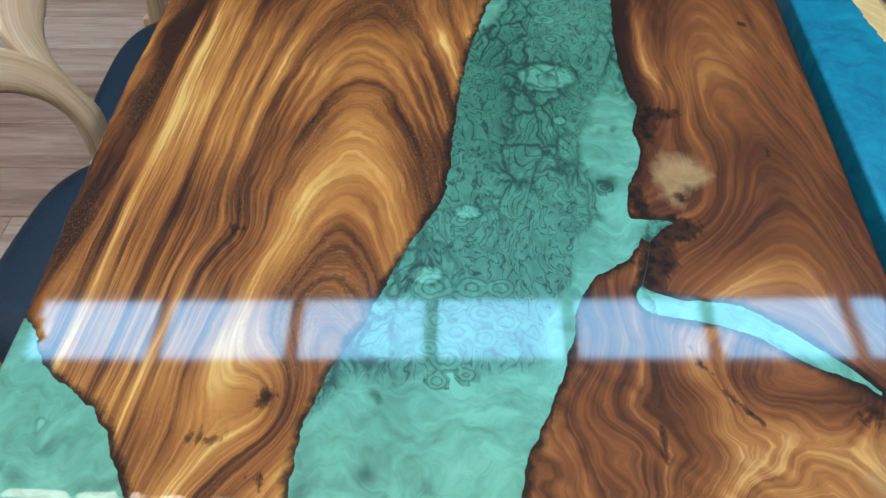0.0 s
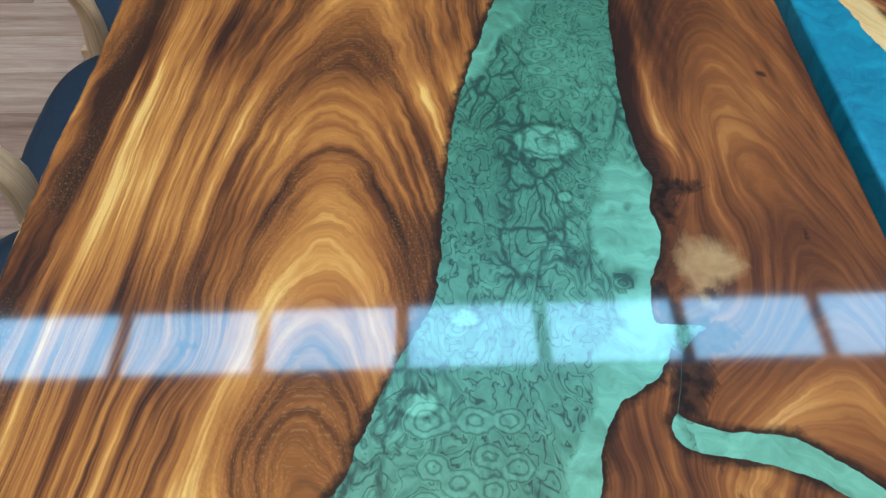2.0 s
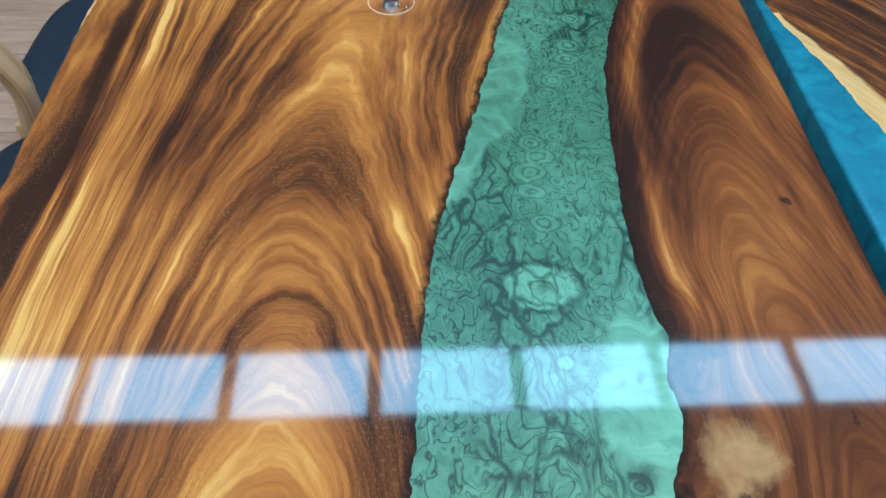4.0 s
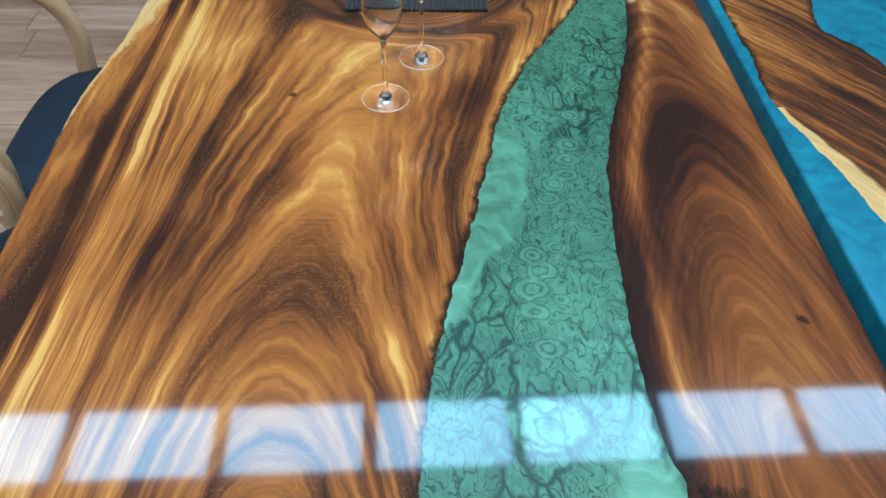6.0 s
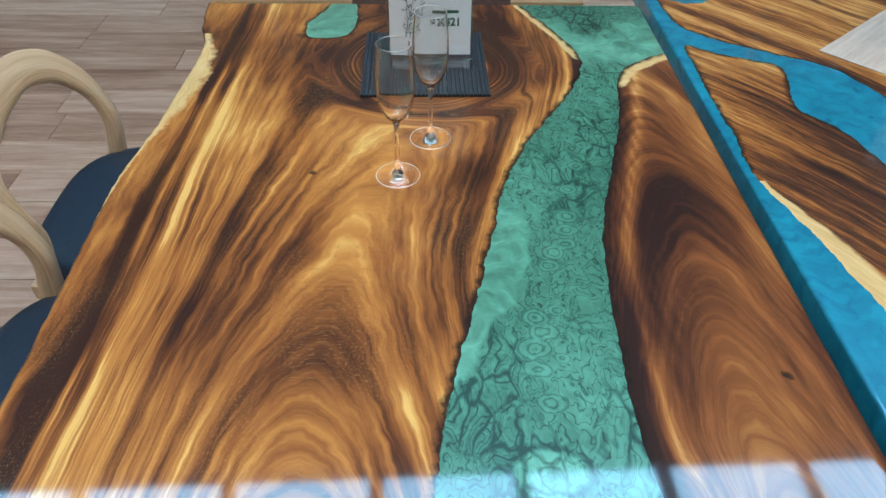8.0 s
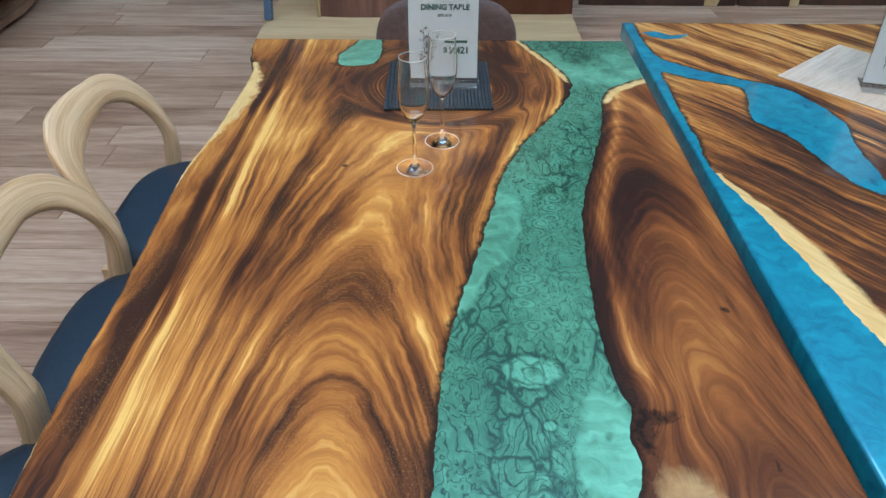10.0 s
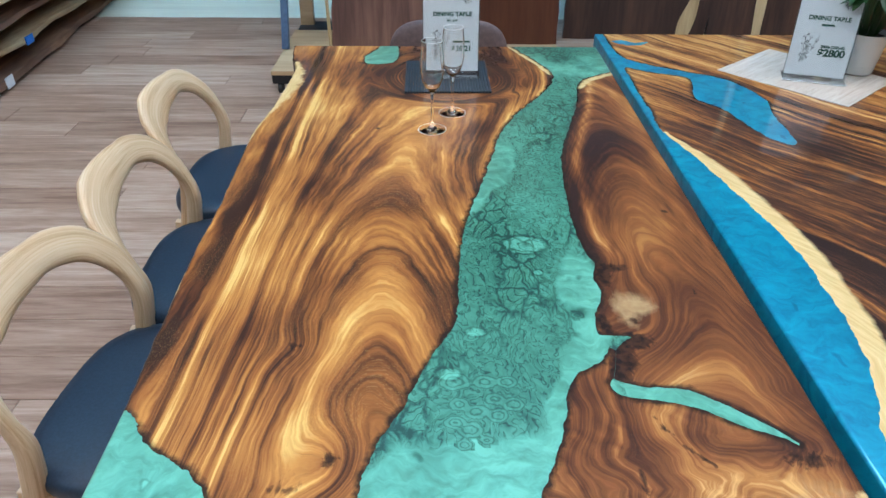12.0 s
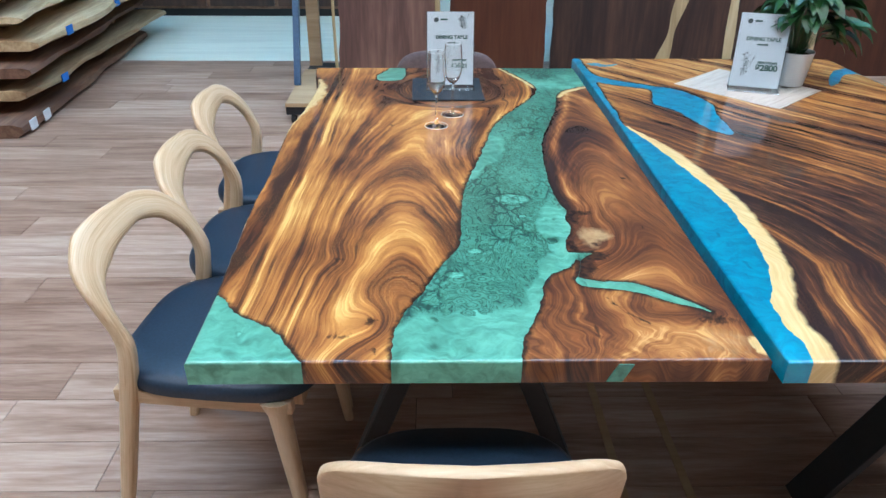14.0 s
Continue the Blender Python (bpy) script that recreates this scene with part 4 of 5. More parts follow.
        for t in (0, 0.1, 0.25, 0.6, 1.0):
            r = 0.013 + 0.013 * (1 - t) + (0.012 if t < 0.05 else 0.0)
            rows.append(((0.125 + 0.050 * t, s * (0.197 + 0.022 * t), 0.439 - 0.439 * t), (r, 0, 0), (0, r, 0)))
        smooth(part("leg", sweep(rows, 12), M_ASH, chair), 50)
    return chair


chair_a = loop_chair()
chair_a.matrix_basis = pose(-0.045, 0.49, 0, 0, 0, -6)
copy_thing(chair_a, pose(-0.035, 0.955, 0, 0, 0, 1.5))
copy_thing(chair_a, pose(-0.075, 1.42, 0, 0, 0, 0.5))


def plate_chair():
    """The chair at the table's end: a broad rounded back plate over a dark seat; faces +y."""
    chair = thing("dining_chair", "pale ash dining chair with broad curved back plate and dark seat", "chair", pose(0, 0, 0))
    bm = bmesh.new()
    nx, outline = 24, []
    for k in range(40):
        a = 2 * math.pi * k / 40
        ca, sa = math.cos(a), math.sin(a)
        outline.append((0.214 * math.copysign(abs(ca) ** 0.42, ca), 0.085 * math.copysign(abs(sa) ** 0.42, sa)))
    rings = []
    for depth, k in ((-0.011, 0.97), (-0.008, 0.995), (0.0, 1.0), (0.008, 0.995), (0.011, 0.97)):
        rings.append([bm.verts.new((x * k, -0.165 + depth + 1.0 * x * x - 0.25 * (z + 0.085), 0.676 + z * k + 0.022 * (1 - (x / 0.214) ** 2))) for x, z in outline])
    for one, two in zip(rings, rings[1:]):
        for k in range(40):
            bm.faces.new((one[k], one[(k + 1) % 40], two[(k + 1) % 40], two[k]))
    for ring in (rings[0], rings[-1]):
        for k in range(20):
            corner = [ring[k], ring[k + 1], ring[39 - k], ring[(40 - k) % 40]]
            bm.faces.new(list(dict.fromkeys(corner)))
    smooth(part("back_plate", bm, M_ASH_X, chair, "curved pale ash back plate"), 60)
    n, bm = 48, bmesh.new()
    rings = []
    for s, z in ((0.95, 0.425), (1.0, 0.44), (0.99, 0.46), (0.93, 0.472), (0.6, 0.48)):
        rings.append([bm.verts.new((0.225 * s * math.copysign(abs(math.cos(a)) ** 0.6, math.cos(a)), 0.215 * s * math.copysign(abs(math.sin(a)) ** 0.6, math.sin(a)), z)) for a in (2 * math.pi * k / n for k in range(n))])
    for one, two in zip(rings, rings[1:]):
        for k in range(n):
            bm.faces.new((one[k], one[(k + 1) % n], two[(k + 1) % n], two[k]))
    bm.faces.new(rings[0])
    bm.faces.new(rings[-1])
    smooth(part("seat", bm, M_LEATHER, chair, "black padded seat with blue reflection in its colour"), 60)
    for s in (-1, 1):
        part("leg", sweep([((s * 0.165, -0.150, 0.66), (0.016, 0, 0), (0, 0.013, 0)), ((s * 0.185, -0.175, 0.45), (0.018, 0, 0), (0, 0.016, 0)), ((s * 0.21, -0.23, 0.0), (0.012, 0, 0), (0, 0.012, 0))], 12), M_ASH, chair)
        part("leg", sweep([((s * 0.185, 0.175, 0.43), (0.02, 0, 0), (0, 0.02, 0)), ((s * 0.205, 0.21, 0.0), (0.012, 0, 0), (0, 0.012, 0))], 12), M_ASH, chair)
        part("rail", beam((s * 0.195, -0.18, 0.405), (s * 0.183, 0.165, 0.405), 0.022, 0.036), M_ASH, chair)
    part("rail", beam((-0.175, 0.17, 0.405), (0.175, 0.17, 0.405), 0.022, 0.036), M_ASH_X, chair)
    return chair


plate_chair().matrix_basis = pose(0.452, -0.055, 0, 0, 0, 0)


def far_chair():
    """The upholstered tub chair behind the table's far end; faces -y."""
    chair = thing("tub_chair", "mauve-brown upholstered chair with rounded back", "chair", pose(0.47, 2.12, 0))
    rows = []
    for t in np.linspace(0, 1, 22):
        half = 0.238 * math.sqrt(max(0.0, 1 - (max(0.0, t - 0.30) / 0.70) ** 2)) + 0.004
        z = 0.42 + 0.266 * math.sin(t * math.pi / 2)
        rows.append(((0, 0.20 + 0.05 * t, z), (half, 0, 0), (0, 0.024, 0)))
    smooth(part("backrest", sweep(rows, 28, 2.6), M_MAUVE, chair), 60)
    smooth(part("seat", box((0.44, 0.42, 0.07), (0, 0, 0.425), 0.025, segments=3), M_MAUVE, chair), 60)
    for sx in (-1, 1):
        for sy in (-1, 1):
            part("leg", sweep([((sx * 0.17, sy * 0.16, 0.39), (0.013, 0, 0), (0, 0.013, 0)), ((sx * 0.21, sy * 0.20, 0.0), (0.009, 0, 0), (0, 0.009, 0))], 10), M_STEEL, chair)


far_chair()


# ---- things on the tables ----
def flute():
    """A thin-walled sparkling wine flute on its foot."""
    wine = thing("champagne_flute", "clear empty champagne flute on a thin stem", "wine glass", pose(0, 0, TOP), "two flutes on the table")
    foot = lathe(((0.0, 0.0006), (0.034, 0.0006), (0.0345, 0.0015), (0.030, 0.0028), (0.012, 0.006), (0.005, 0.011), (0.0038, 0.03), (0.0035, 0.075), (0.0045, 0.092), (0.006, 0.098), (0.0, 0.0985)))
    smooth(part("stem", foot, M_GLASS, wine, "thin clear stem and round foot"), 60).visible_shadow = False
    bowl = lathe(((0.0, 0.0995), (0.008, 0.101), (0.018, 0.112), (0.0255, 0.130), (0.0285, 0.152), (0.0280, 0.185), (0.0245, 0.222), (0.0233, 0.2220), (0.0268, 0.185), (0.0273, 0.152), (0.0243, 0.131), (0.0168, 0.1135), (0.007, 0.104), (0.0, 0.103)))
    smooth(part("bowl", bowl, M_GLASS, wine, "tulip-shaped clear bowl"), 60).visible_shadow = False
    # thin frosted rings added to draw the bright glint of rim and foot
    for name, radius, z, r in (("rim", 0.0242, 0.2226, 0.0008), ("foot_rim", 0.0345, 0.0014, 0.0008)):
        rim = bmesh.new()
        ring = [[rim.verts.new(((radius + r * math.cos(t)) * math.cos(a), (radius + r * math.cos(t)) * math.sin(a), z + r * math.sin(t))) for t in (0, 1.05, 2.09, 3.14, 4.19, 5.24)] for a in (2 * math.pi * k / 48 for k in range(48))]
        for one, two in zip(ring, [*ring[1:], ring[0]]):
            for k in range(6):
                rim.faces.new((one[k], one[(k + 1) % 6], two[(k + 1) % 6], two[k]))
        smooth(part(name, rim, M_RIM, wine, "added frosted ring that stands in for the edge glint"), 80).visible_shadow = False
    return wine


flute_a = flute()
flute_a.matrix_basis = pose(0.413, 1.142, TOP)
copy_thing(flute_a, pose(0.4645, 1.250, TOP, 0, 0, 40))


def writing(name, text, size, at, material, parent, turn=(90, 0, 0), align="CENTER"):
    curve = bpy.data.curves.new(name, "FONT")
    curve.body, curve.size, curve.align_x, curve.extrude = text, size, align, 0.0002
    curve.offset = size * 0.040
    tmp = new(name, curve)
    me = bpy.data.meshes.new_from_object(tmp.evaluated_get(bpy.context.evaluated_depsgraph_get()))
    bpy.data.objects.remove(tmp)
    me.materials.clear()
    me.materials.append(material)
    ob = new(name, me)
    ob.parent = parent
    ob.matrix_basis = pose(*at, *turn)
    return ob


def twig_print(parent, x, z, high, seed, y):
    """A printed drawing of a twig with buds, a few thin strokes."""
    rng = random.Random(seed)
    bm = bmesh.new()

    def stroke(a, b, w):
        d = Vector(b) - Vector(a)
        s = Vector((-d.y, d.x)).normalized() * w / 2
        vs = [bm.verts.new((p.x, y, p.y)) for p in (Vector(a) - s, Vector(b) - s, Vector(b) + s, Vector(a) + s)]
        bm.faces.new(vs)

    def bud(c, r):
        bm.faces.new([bm.verts.new((c[0] + r * math.cos(k * 1.05), y, c[1] + 1.3 * r * math.sin(k * 1.05))) for k in range(6)])

    for k in range(4):
        p = Vector((x + rng.uniform(-0.006, 0.006), z))
        d = Vector((rng.uniform(-0.25, 0.25), 1)).normalized()
        steps = 9
        for n in range(steps):
            q = p + d * high / steps * rng.uniform(0.7, 1.05)
            stroke(p, q, 0.0009)
            side = rng.choice((-1, 1))
            e = q + Vector((side * rng.uniform(0.004, 0.008), rng.uniform(0.002, 0.008)))
            stroke(q, e, 0.0007)
            bud(e, rng.uniform(0.0010, 0.0018))
            p, d = q, (d + Vector((rng.uniform(-0.25, 0.25), 0))).normalized()
    return part("printed_twig", bm, M_BLACK_INK, parent)


def price_sign(place, code, price, size="", tall=0.021, wide=0.166, high=0.252):
    """A card in a clear acrylic stand; the card faces -y."""
    sign = thing("price_sign", "white printed price card in a clear acrylic stand", "price sign", place, "price signs on the tables")
    tilt = pose(0, 0, 0, -8, 0, 0)
    card = part("card", box((wide - 0.008, 0.0006, high - 0.010), (0, 0, high / 2 + 0.006)), M_PAPER, sign)
    card.matrix_basis = tilt
    front = part("front_pane", box((wide, 0.0018, high), (0, -0.0022, high / 2 + 0.002), 0.0004), M_ACRYLIC, sign)
    front.matrix_basis = tilt
    front.visible_shadow = False
    rear = part("back_pane", box((wide, 0.0018, high), (0, 0.0022, high / 2 + 0.002), 0.0004), M_ACRYLIC, sign)
    rear.matrix_basis = tilt
    rear.visible_shadow = False
    part("base", box((wide, 0.085, 0.004), (0, 0.004, 0.0025), 0.001), M_ACRYLIC, sign).visible_shadow = False
    part("lip", box((wide, 0.0025, 0.016), (0, -0.036, 0.0125), 0.0006), M_ACRYLIC, sign).visible_shadow = False
    y = -0.0007
    writing("title", "DINING TABLE", 0.0165, (0.004, y, high * 0.655), M_INK, card)
    if code:
        writing("code", code, 0.008, (0.004, y, high * 0.595), M_INK, card)
    else:
        part("code_bar", box((0.034, 0.0004, 0.005), (0.004, y, high * 0.605)), M_INK, card)
    if size:
        writing("size", size, 0.0105, (0.030, y, high * 0.36), M_INK, card)
    else:
        part("size_bar", box((0.050, 0.0004, 0.0055), (0.030, y, high * 0.375)), M_INK, card)
    writing("price", price, tall, (0.030, y, high * 0.27), M_INK, card)
    bm = bmesh.new()
    bmesh.ops.create_circle(bm, cap_ends=True, segments=24, radius=0.008, matrix=pose(-0.048, y, high * 0.90, 90))
    part("printed_badge", bm, M_BLACK_INK, card, "dark round printed badge")
    part("badge_bar", box((0.024, 0.0004, 0.005), (-0.022, y, high * 0.905)), M_INK, card)
    twig_print(card, -0.045, high * 0.18, 0.085, 3, y)
    twig_print(card, 0.046, high * 0.78, 0.045, 8, y)
    return sign


mat = thing("slate_mat", "dark grey ribbed place mat on the table", "place mat", pose(0.4535, 1.522, TOP, 0, 0, 1))
bm = bmesh.new()
for k in range(30):
    strip = box((0.0075, 0.265, 0.006), (-0.1175 + k * 0.0081, 0, 0.003), 0.0009, segments=1)
    me_tmp = bpy.data.meshes.new("tmp")
    strip.to_mesh(me_tmp)
    strip.free()
    bm.from_mesh(me_tmp)
    bpy.data.meshes.remove(me_tmp)
part("ribs", bm, M_SLATE, mat)
price_sign(pose(0.4645, 1.527, TOP + 0.006, 0, 0, 1), "EPX 0106", "$ 2421")
price_sign(pose(1.512, 1.485, BTOP + 0.004, 0, 0, -18), "", "$2800", "2000x1000x42", 0.028)

runner = thing("table_runner", "pale grey woven place mat under the plant", "place mat", pose(1.512, 1.531, BTOP, 0, 0, -49))
bm = bmesh.new()
bmesh.ops.create_grid(bm, x_segments=40, y_segments=30, size=0.5)
for v in bm.verts:
    v.co.x, v.co.y = v.co.x * 0.385, v.co.y * 0.315
    v.co.z = 0.0022 + 0.0014 * noise.noise((v.co.x * 9, v.co.y * 14, 3.0)) + (0.004 * max(0, v.co.x - 0.17) / 0.03 * abs(noise.noise((v.co.y * 20, 1, 1))) if v.co.x > 0.17 else 0)
bmesh.ops.solidify(bm, geom=bm.faces[:], thickness=0.0015)
part("cloth", bm, M_CLOTH, runner)


def potted_plant(place):
    plant = thing("potted_plant", "leafy green plant in a small white ceramic pot", "plant", place)
    smooth(part("pot", lathe(((0.0, 0.0), (0.043, 0.0), (0.047, 0.004), (0.060, 0.112), (0.061, 0.118), (0.057, 0.118), (0.055, 0.105), (0.0, 0.105))), M_POT, plant), 50)
    part("soil", lathe(((0.0, 0.100), (0.0545, 0.1052), (0.0, 0.1085))), M_SOIL, plant)
    rng = random.Random(5)
    for k in range(96):
        a = k * 2.4 + rng.uniform(-0.3, 0.3)
        reach = rng.uniform(0.05, 0.19)
        rise = rng.uniform(0.05, 0.19)
        long = rng.uniform(0.09, 0.16)
        slim = rng.uniform(0.18, 0.26)
        out = Vector((math.cos(a), math.sin(a), 0))
        if -0.6 * out.x - 0.8 * out.y > 0.3:
            reach, rise, long = reach * 0.5, rise + 0.05, long * 0.85
        side = Vector((-out.y, out.x, 0))
        wide = long * slim
        stem0 = Vector((0.02 * out.x, 0.02 * out.y, 0.107))
        stem1 = stem0 + out * reach * 0.55 + Vector((0, 0, rise))
        bm = bmesh.new()
        rings = []
        for t in (0, 0.5, 1):
            c = stem0.lerp(stem1, t) + Vector((0, 0, 0.02 * math.sin(math.pi * t)))
            rings.append([bm.verts.new(c + side * 0.0014 * math.cos(b) + Vector((0, 0, 1)) * 0.0006 * math.sin(b) + out * 0.0012 * math.sin(b)) for b in (0, 2.09, 4.19)])
        for one, two in zip(rings, rings[1:]):
            for n in range(3):
                bm.faces.new((one[n], one[(n + 1) % 3], two[(n + 1) % 3], two[n]))
        droop = rng.uniform(0.8, 2.8)
        twist = rng.uniform(-0.6, 0.6)
        grid, p, d = [], stem1.copy(), (out + Vector((0, 0, rng.uniform(0.0, 0.8)))).normalized()
        for n in range(8):
            t = n / 7
            w = wide * math.sin(math.pi * min(1, 0.06 + t * 0.94)) ** 0.8 * (1 - 0.35 * t)
            s = (side + Vector((0, 0, twist))).normalized()
            lift = d.cross(s).normalized() * -0.25 * w
            grid.append([bm.verts.new(p - s * w - lift), bm.verts.new(p.copy()), bm.verts.new(p + s * w - lift)])
            p = p + d * long / 7
            d = (d - Vector((0, 0, droop / 7))).normalized()
        for one, two in zip(grid, grid[1:]):
            for n in range(2):
                bm.faces.new((one[n], one[n + 1], two[n + 1], two[n]))
        smooth(part("leaf", bm, M_LEAF, plant), 80)
    return plant


potted_plant(pose(1.672, 1.560, BTOP + 0.005))


# ---- standing slabs, rack and timber stacks at the back ----
def standing_slab(x0, x1, y, lean, thick, high, material, label, seed, sap=None, base=0.0):
    """A tall live-edge slab that leans back on its lower edge."""
    ob = thing("timber_slab", label, "timber slab", pose((x0 + x1) / 2, y, base, -lean, 0, 0), "slabs standing at the back")
    half = (x1 - x0) / 2
    zs = np.linspace(0, high, 26)
    for s, mat_, lo, hi in ((0, material, -1, 1),):
        bm = bmesh.new()
        rows = []
        for z in zs:
            l = -half + 0.05 * noise.noise((z * 1.3, seed, 0.0)) + 0.012 * noise.noise((z * 7, seed, 4.0))
            r = half + 0.05 * noise.noise((z * 1.3, seed, 9.0)) + 0.012 * noise.noise((z * 7, seed, 7.0))
            cells = []
            for k in range(9):
                x = l + (r - l) * k / 8
                cells.append((bm.verts.new((x, -thick / 2 + (0.012 if k in (0, 8) else 0.0), z)), bm.verts.new((x, thick / 2 - (0.012 if k in (0, 8) else 0.0), z))))
            rows.append(cells)
        for one, two in zip(rows, rows[1:]):
            for a, b, c, d in zip(one, one[1:], two, two[1:]):
                bm.faces.new((a[0], b[0], d[0], c[0]))
                bm.faces.new((a[1], c[1], d[1], b[1]))
            for k in (0, 8):
                bm.faces.new((one[k][0], one[k][1], two[k][1], two[k][0]))
        for row in (rows[0], rows[-1]):
            for a, b in zip(row, row[1:]):
                bm.faces.new((a[0], b[0], b[1], a[1]))
        smooth(part("board", bm, mat_, ob), 40)
    if sap:
        for xa, za, xb, zb, w in sap:
            bm = bmesh.new()
            rows = []
            for t in np.linspace(0, 1, 24):
                x = xa + (xb - xa) * t + 0.03 * noise.noise((t * 3, seed, 2.0))
                z = za + (zb - za) * t
                ww = w * (0.8 + 0.5 * noise.noise((t * 4, seed, 5.0)))
                rows.append([bm.verts.new((x - ww, -thick / 2 - 0.002, z)), bm.verts.new((x, -thick / 2 - 0.008, z)), bm.verts.new((x + ww, -thick / 2 - 0.002, z)), bm.verts.new((x, -thick / 2 + 0.004, z))])
            for one, two in zip(rows, rows[1:]):
                for k in range(4):
                    bm.faces.new((one[k], one[(k + 1) % 4], two[(k + 1) % 4], two[k]))
            bm.faces.new(rows[0])
            bm.faces.new(rows[-1])
            smooth(part("sapwood_edge", bm, M_SAP, ob, "pale sapwood edge"), 40)
    return ob


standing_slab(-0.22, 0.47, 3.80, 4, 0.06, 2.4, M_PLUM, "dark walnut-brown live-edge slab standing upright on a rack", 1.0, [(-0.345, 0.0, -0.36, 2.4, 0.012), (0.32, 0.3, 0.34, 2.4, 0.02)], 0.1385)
standing_slab(0.53, 1.16, 3.86, 4, 0.05, 2.4, M_REDSLAB, "smooth red-brown mahogany board standing upright on a rack", 2.0, None, 0.1385)
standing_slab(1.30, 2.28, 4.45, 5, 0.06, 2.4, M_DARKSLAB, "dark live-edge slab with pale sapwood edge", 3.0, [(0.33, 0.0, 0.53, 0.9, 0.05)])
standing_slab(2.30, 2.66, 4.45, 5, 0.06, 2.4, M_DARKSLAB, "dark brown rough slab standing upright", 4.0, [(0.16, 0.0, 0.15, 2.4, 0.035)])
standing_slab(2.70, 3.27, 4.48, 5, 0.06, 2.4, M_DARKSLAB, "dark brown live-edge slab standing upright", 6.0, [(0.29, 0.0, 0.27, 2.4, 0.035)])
standing_slab(3.31, 4.81, 4.50, 5, 0.06, 2.4, M_REDSLAB, "wide dark red-brown slab standing upright", 5.0)

rack = thing("slab_rack", "wheeled slab rack with plywood base and blue steel post", "rack", pose(0, 0, 0))
part("base_board", box((1.66, 0.80, 0.025), (0.33, 3.73, 0.125), 0.003), M_PLY, rack, "pale plywood base board")
part("frame_bar", box((1.66, 0.04, 0.05), (0.33, 3.36, 0.085), 0.004), M_STEEL, rack)
part("frame_bar", box((1.66, 0.04, 0.05), (0.33, 4.10, 0.085), 0.004), M_STEEL, rack)
for cx in (-0.46, 1.12):
    for cy in (3.37, 4.10):
        part("castor", sweep([((cx - 0.012, cy, 0.03), (0, 0.03, 0), (0, 0, 0.03)), ((cx + 0.012, cy, 0.03), (0, 0.03, 0), (0, 0, 0.03))], 16, 2.0), M_CASTOR, rack)
part("post", beam((-0.485, 3.72, 0.138), (-0.475, 4.42, 2.0), 0.04, 0.045, (0, 1, 0)), M_BLUESTEEL, rack, "blue steel post")
part("upright", beam((-0.46, 4.40, 0.0), (-0.46, 4.48, 2.2), 0.09, 0.05, (0, 1, 0)), M_PLY, rack, "pale timber upright")
part("shelf_box", box((0.30, 0.22, 0.10), (-0.36, 4.36, 0.05), 0.004), M_STEEL, rack, "black steel foot box")


def stacked_slab(at, size, turn, material, label, seed, tags=()):
    """A rough live-edge slab lying flat in the stack, long side along y."""
    ob = thing("timber_slab", label, "timber slab", pose(*at, 0, 0, turn), "slabs stacked on the floor")
    w, l, t = size
    bm = bmesh.new()
    rows = []
    for y in np.linspace(-l / 2, l / 2, 22):
        cut = []
        for x, z in ((-w / 2, 0.15), (-w / 2, 0.85), (-w / 2 + 0.04, 1.0), (0, 1.0), (w / 2 - 0.06, 1.0), (w / 2 - 0.01, 0.8), (w / 2, 0.4), (w / 2 - 0.05, 0.0), (0, 0.0), (-w / 2 + 0.04, 0.0)):
            k = 0.055 * noise.noise((y * 1.6, seed, 1.0)) + 0.02 * noise.noise((y * 6, seed, z))
            cut.append(bm.verts.new((x + (k if abs(x) > 0.1 else 0), y, z * t * (0.85 + 0.3 * noise.noise((y * 2.2, seed, 6.0)) * (z > 0.5)))))
        rows.append(cut)
    for one, two in zip(rows, rows[1:]):
        for k in range(10):
            bm.faces.new((one[k], one[(k + 1) % 10], two[(k + 1) % 10], two[k]))
    bm.faces.new(rows[0])
    bm.faces.new(rows[-1])
    smooth(part("board", bm, material, ob), 35)
    for y, tag in tags:
        k = 0.055 * noise.noise((y * 1.6, seed, 1.0)) + 0.02 * noise.noise((y * 6, seed, 0.6))
        part("tape" if tag is M_TAPE else "paper_label", box((0.006, 0.09, t * 0.7), (w / 2 + k + 0.002, y, t * 0.55), 0.0008, segments=1), tag, ob, "blue tape marker" if tag is M_TAPE else "white paper label")
    return ob


heap = [((-2.55, 4.35, 0.0), (0.95, 2.6, 0.09), 4, M_ROUGHDARK), ((-2.50, 4.55, 0.17), (0.95, 2.6, 0.07), 1, M_ROUGH), ((-2.60, 4.55, 0.31), (1.1, 2.7, 0.07), 5, M_ROUGHDARK),
        ((-2.48, 4.65, 0.44), (1.05, 2.6, 0.08), 2, M_ROUGH), ((-2.66, 4.60, 0.60), (1.1, 2.6, 0.06), 6, M_ROUGH), ((-2.70, 4.60, 0.76), (1.1, 2.6, 0.08), 4, M_ROUGHDARK), ((-2.8, 4.6, 0.92), (1.1, 2.6, 0.07), 3, M_ROUGH)]
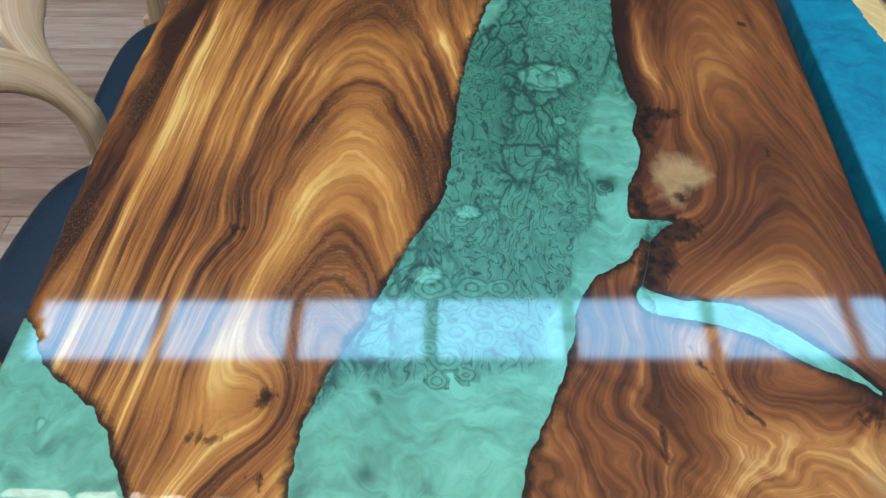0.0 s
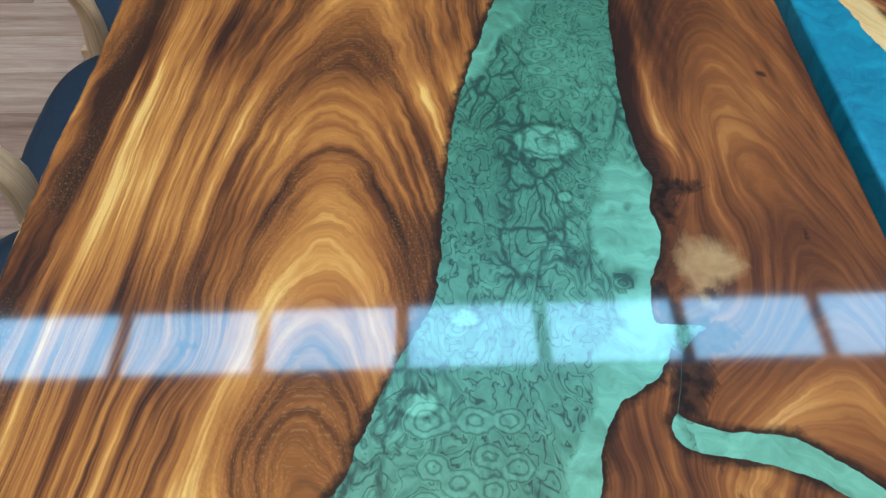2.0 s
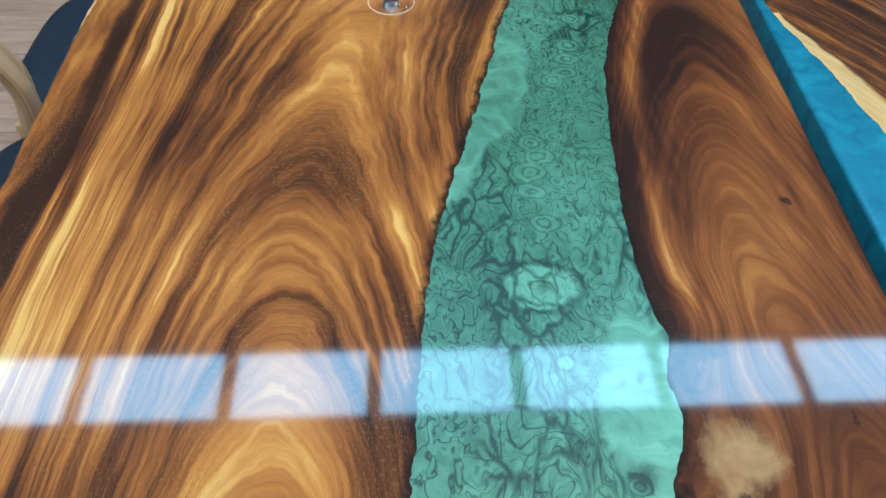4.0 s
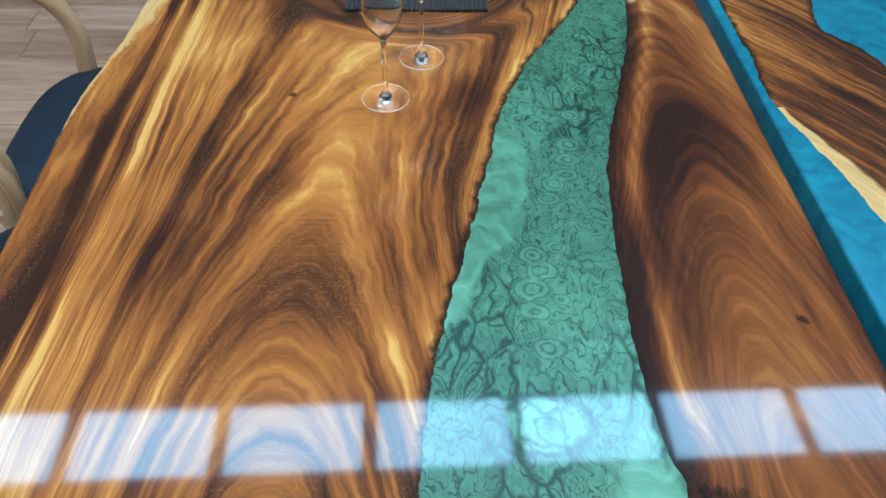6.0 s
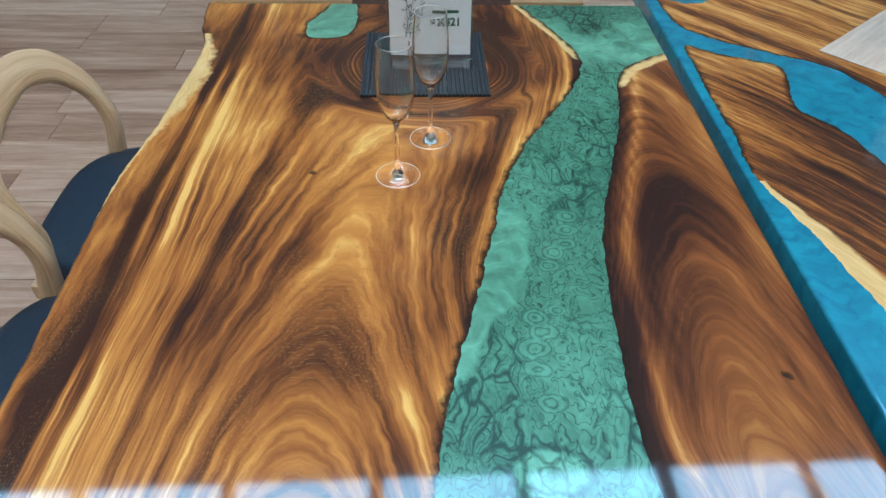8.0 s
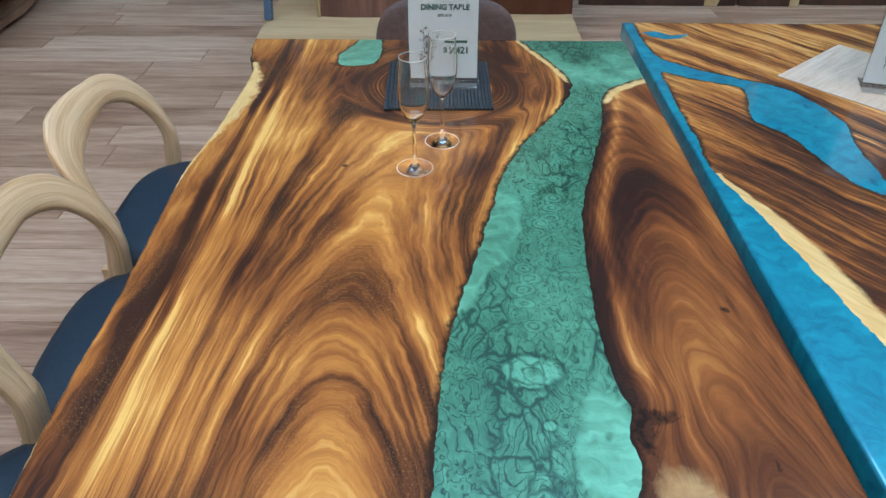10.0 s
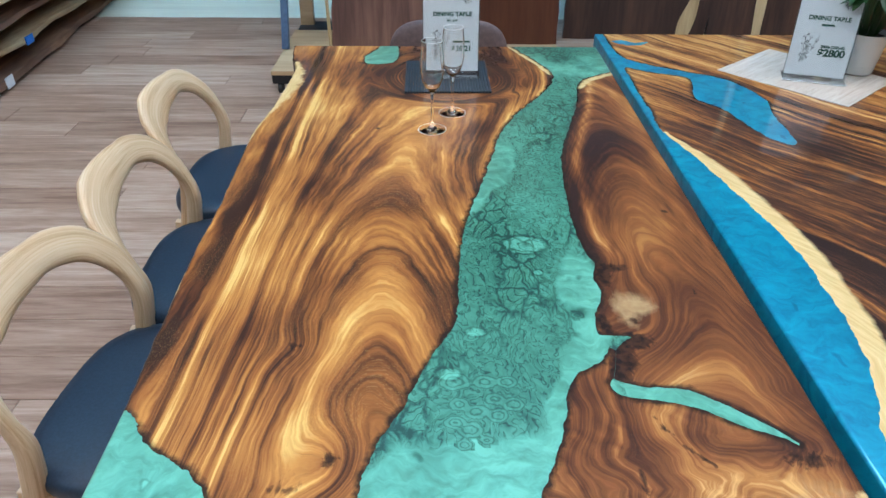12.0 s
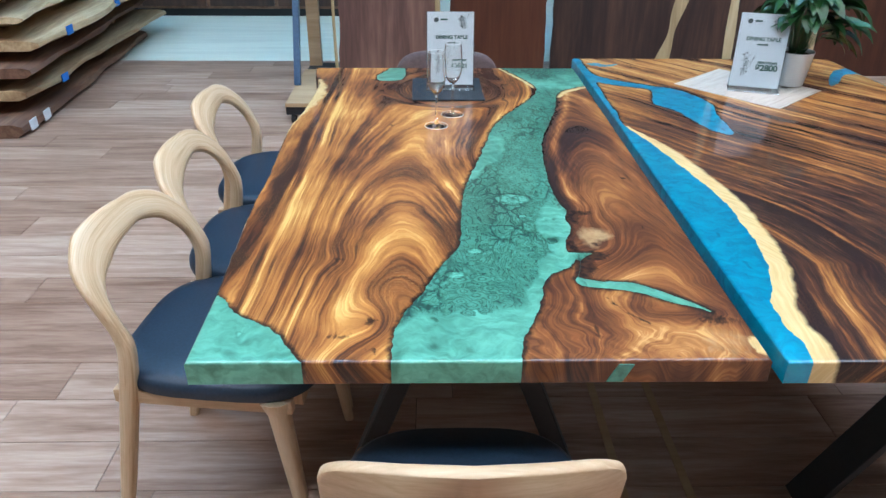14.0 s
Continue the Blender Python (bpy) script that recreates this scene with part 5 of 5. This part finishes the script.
for n, (at, size, turn, material) in enumerate(heap):
    slab = stacked_slab(at, size, turn, material, "rough-sawn live-edge slab lying in a stack", n * 3.1, (((-1.0, M_PAPER), (-1.18, M_PAPER)), ((-0.9, M_TAPE),), (), ((-0.9, M_TAPE), (0.1, M_TAPE)), ((-0.2, M_TAPE),), ((0.3, M_TAPE),), ())[n])
    if n:
        below = heap[n - 1]
        gap = at[2] - below[0][2] - below[1][2]
        for sy in (-0.8, 0.7):
            if gap > 0.002:
                tagged(part("stack_spacer", box((0.6, 0.05, gap), (-2.55, 4.5 + sy, at[2] - gap / 2)), M_PLY), "pale timber spacer between stacked slabs", "spacer", "spacers in the stack")

cabinet = thing("low_cabinet", "long dark low cabinet at the back of the shop", "cabinet", pose(-1.9, 7.0, 0))
part("body", box((2.8, 0.5, 0.62), (0, 0, 0.39), 0.006), M_ROUGHDARK, cabinet)
part("plinth", box((2.7, 0.44, 0.08), (0, 0.02, 0.04)), M_STEEL, cabinet)
for k in range(4):
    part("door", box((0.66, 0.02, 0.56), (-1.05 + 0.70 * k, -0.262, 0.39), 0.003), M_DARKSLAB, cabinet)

# ---- strips on the floor under the tables ----
for sx in (0.90, 1.075):
    tagged(part("floor_strip", box((0.024, 1.5, 0.003), (sx, 0.75, 0.0025), 0.0006, segments=1), M_PLY), "narrow tan strip on the floor under the table", "floor strip", "strips on the floor")

# ---- floor planks ----
rng = random.Random(2)
plank_meshes = []
for k in range(4):
    bm = box((1.217, 0.178, 0.008), (0, 0, 0), 0.0012, segments=1)
    me = bpy.data.meshes.new("plank")
    bm.to_mesh(me)
    bm.free()
    me.materials.append(M_PLANK)
    plank_meshes.append(me)
rest = bmesh.new()
row = 0
y = FLOOR_EDGE - 0.09
while y > Y0 + 0.1:
    x = X0 - 0.5 + rng.uniform(0, 1.2)
    while x < X1 + 0.5:
        if -2.6 < x < 1.9 and -1.3 < y:
            ob = new("plank", plank_meshes[row % 4])
            ob.location, ob.parent = (x, y, -0.004 + rng.uniform(0, 0.0004)), floor
        else:
            low, high = max(X0, x - 0.6085), min(X1, x + 0.6085)
            if high - low > 0.05:
                bmesh.ops.create_cube(rest, size=1.0, matrix=Matrix.Translation(((low + high) / 2, y, -0.004)) @ Matrix.Diagonal((high - low, 0.178, 0.008, 1)))
        x += 1.219
    y -= 0.180
    row += 1
tagged(part("planks", rest, M_PLANK, floor), kind="stuff")
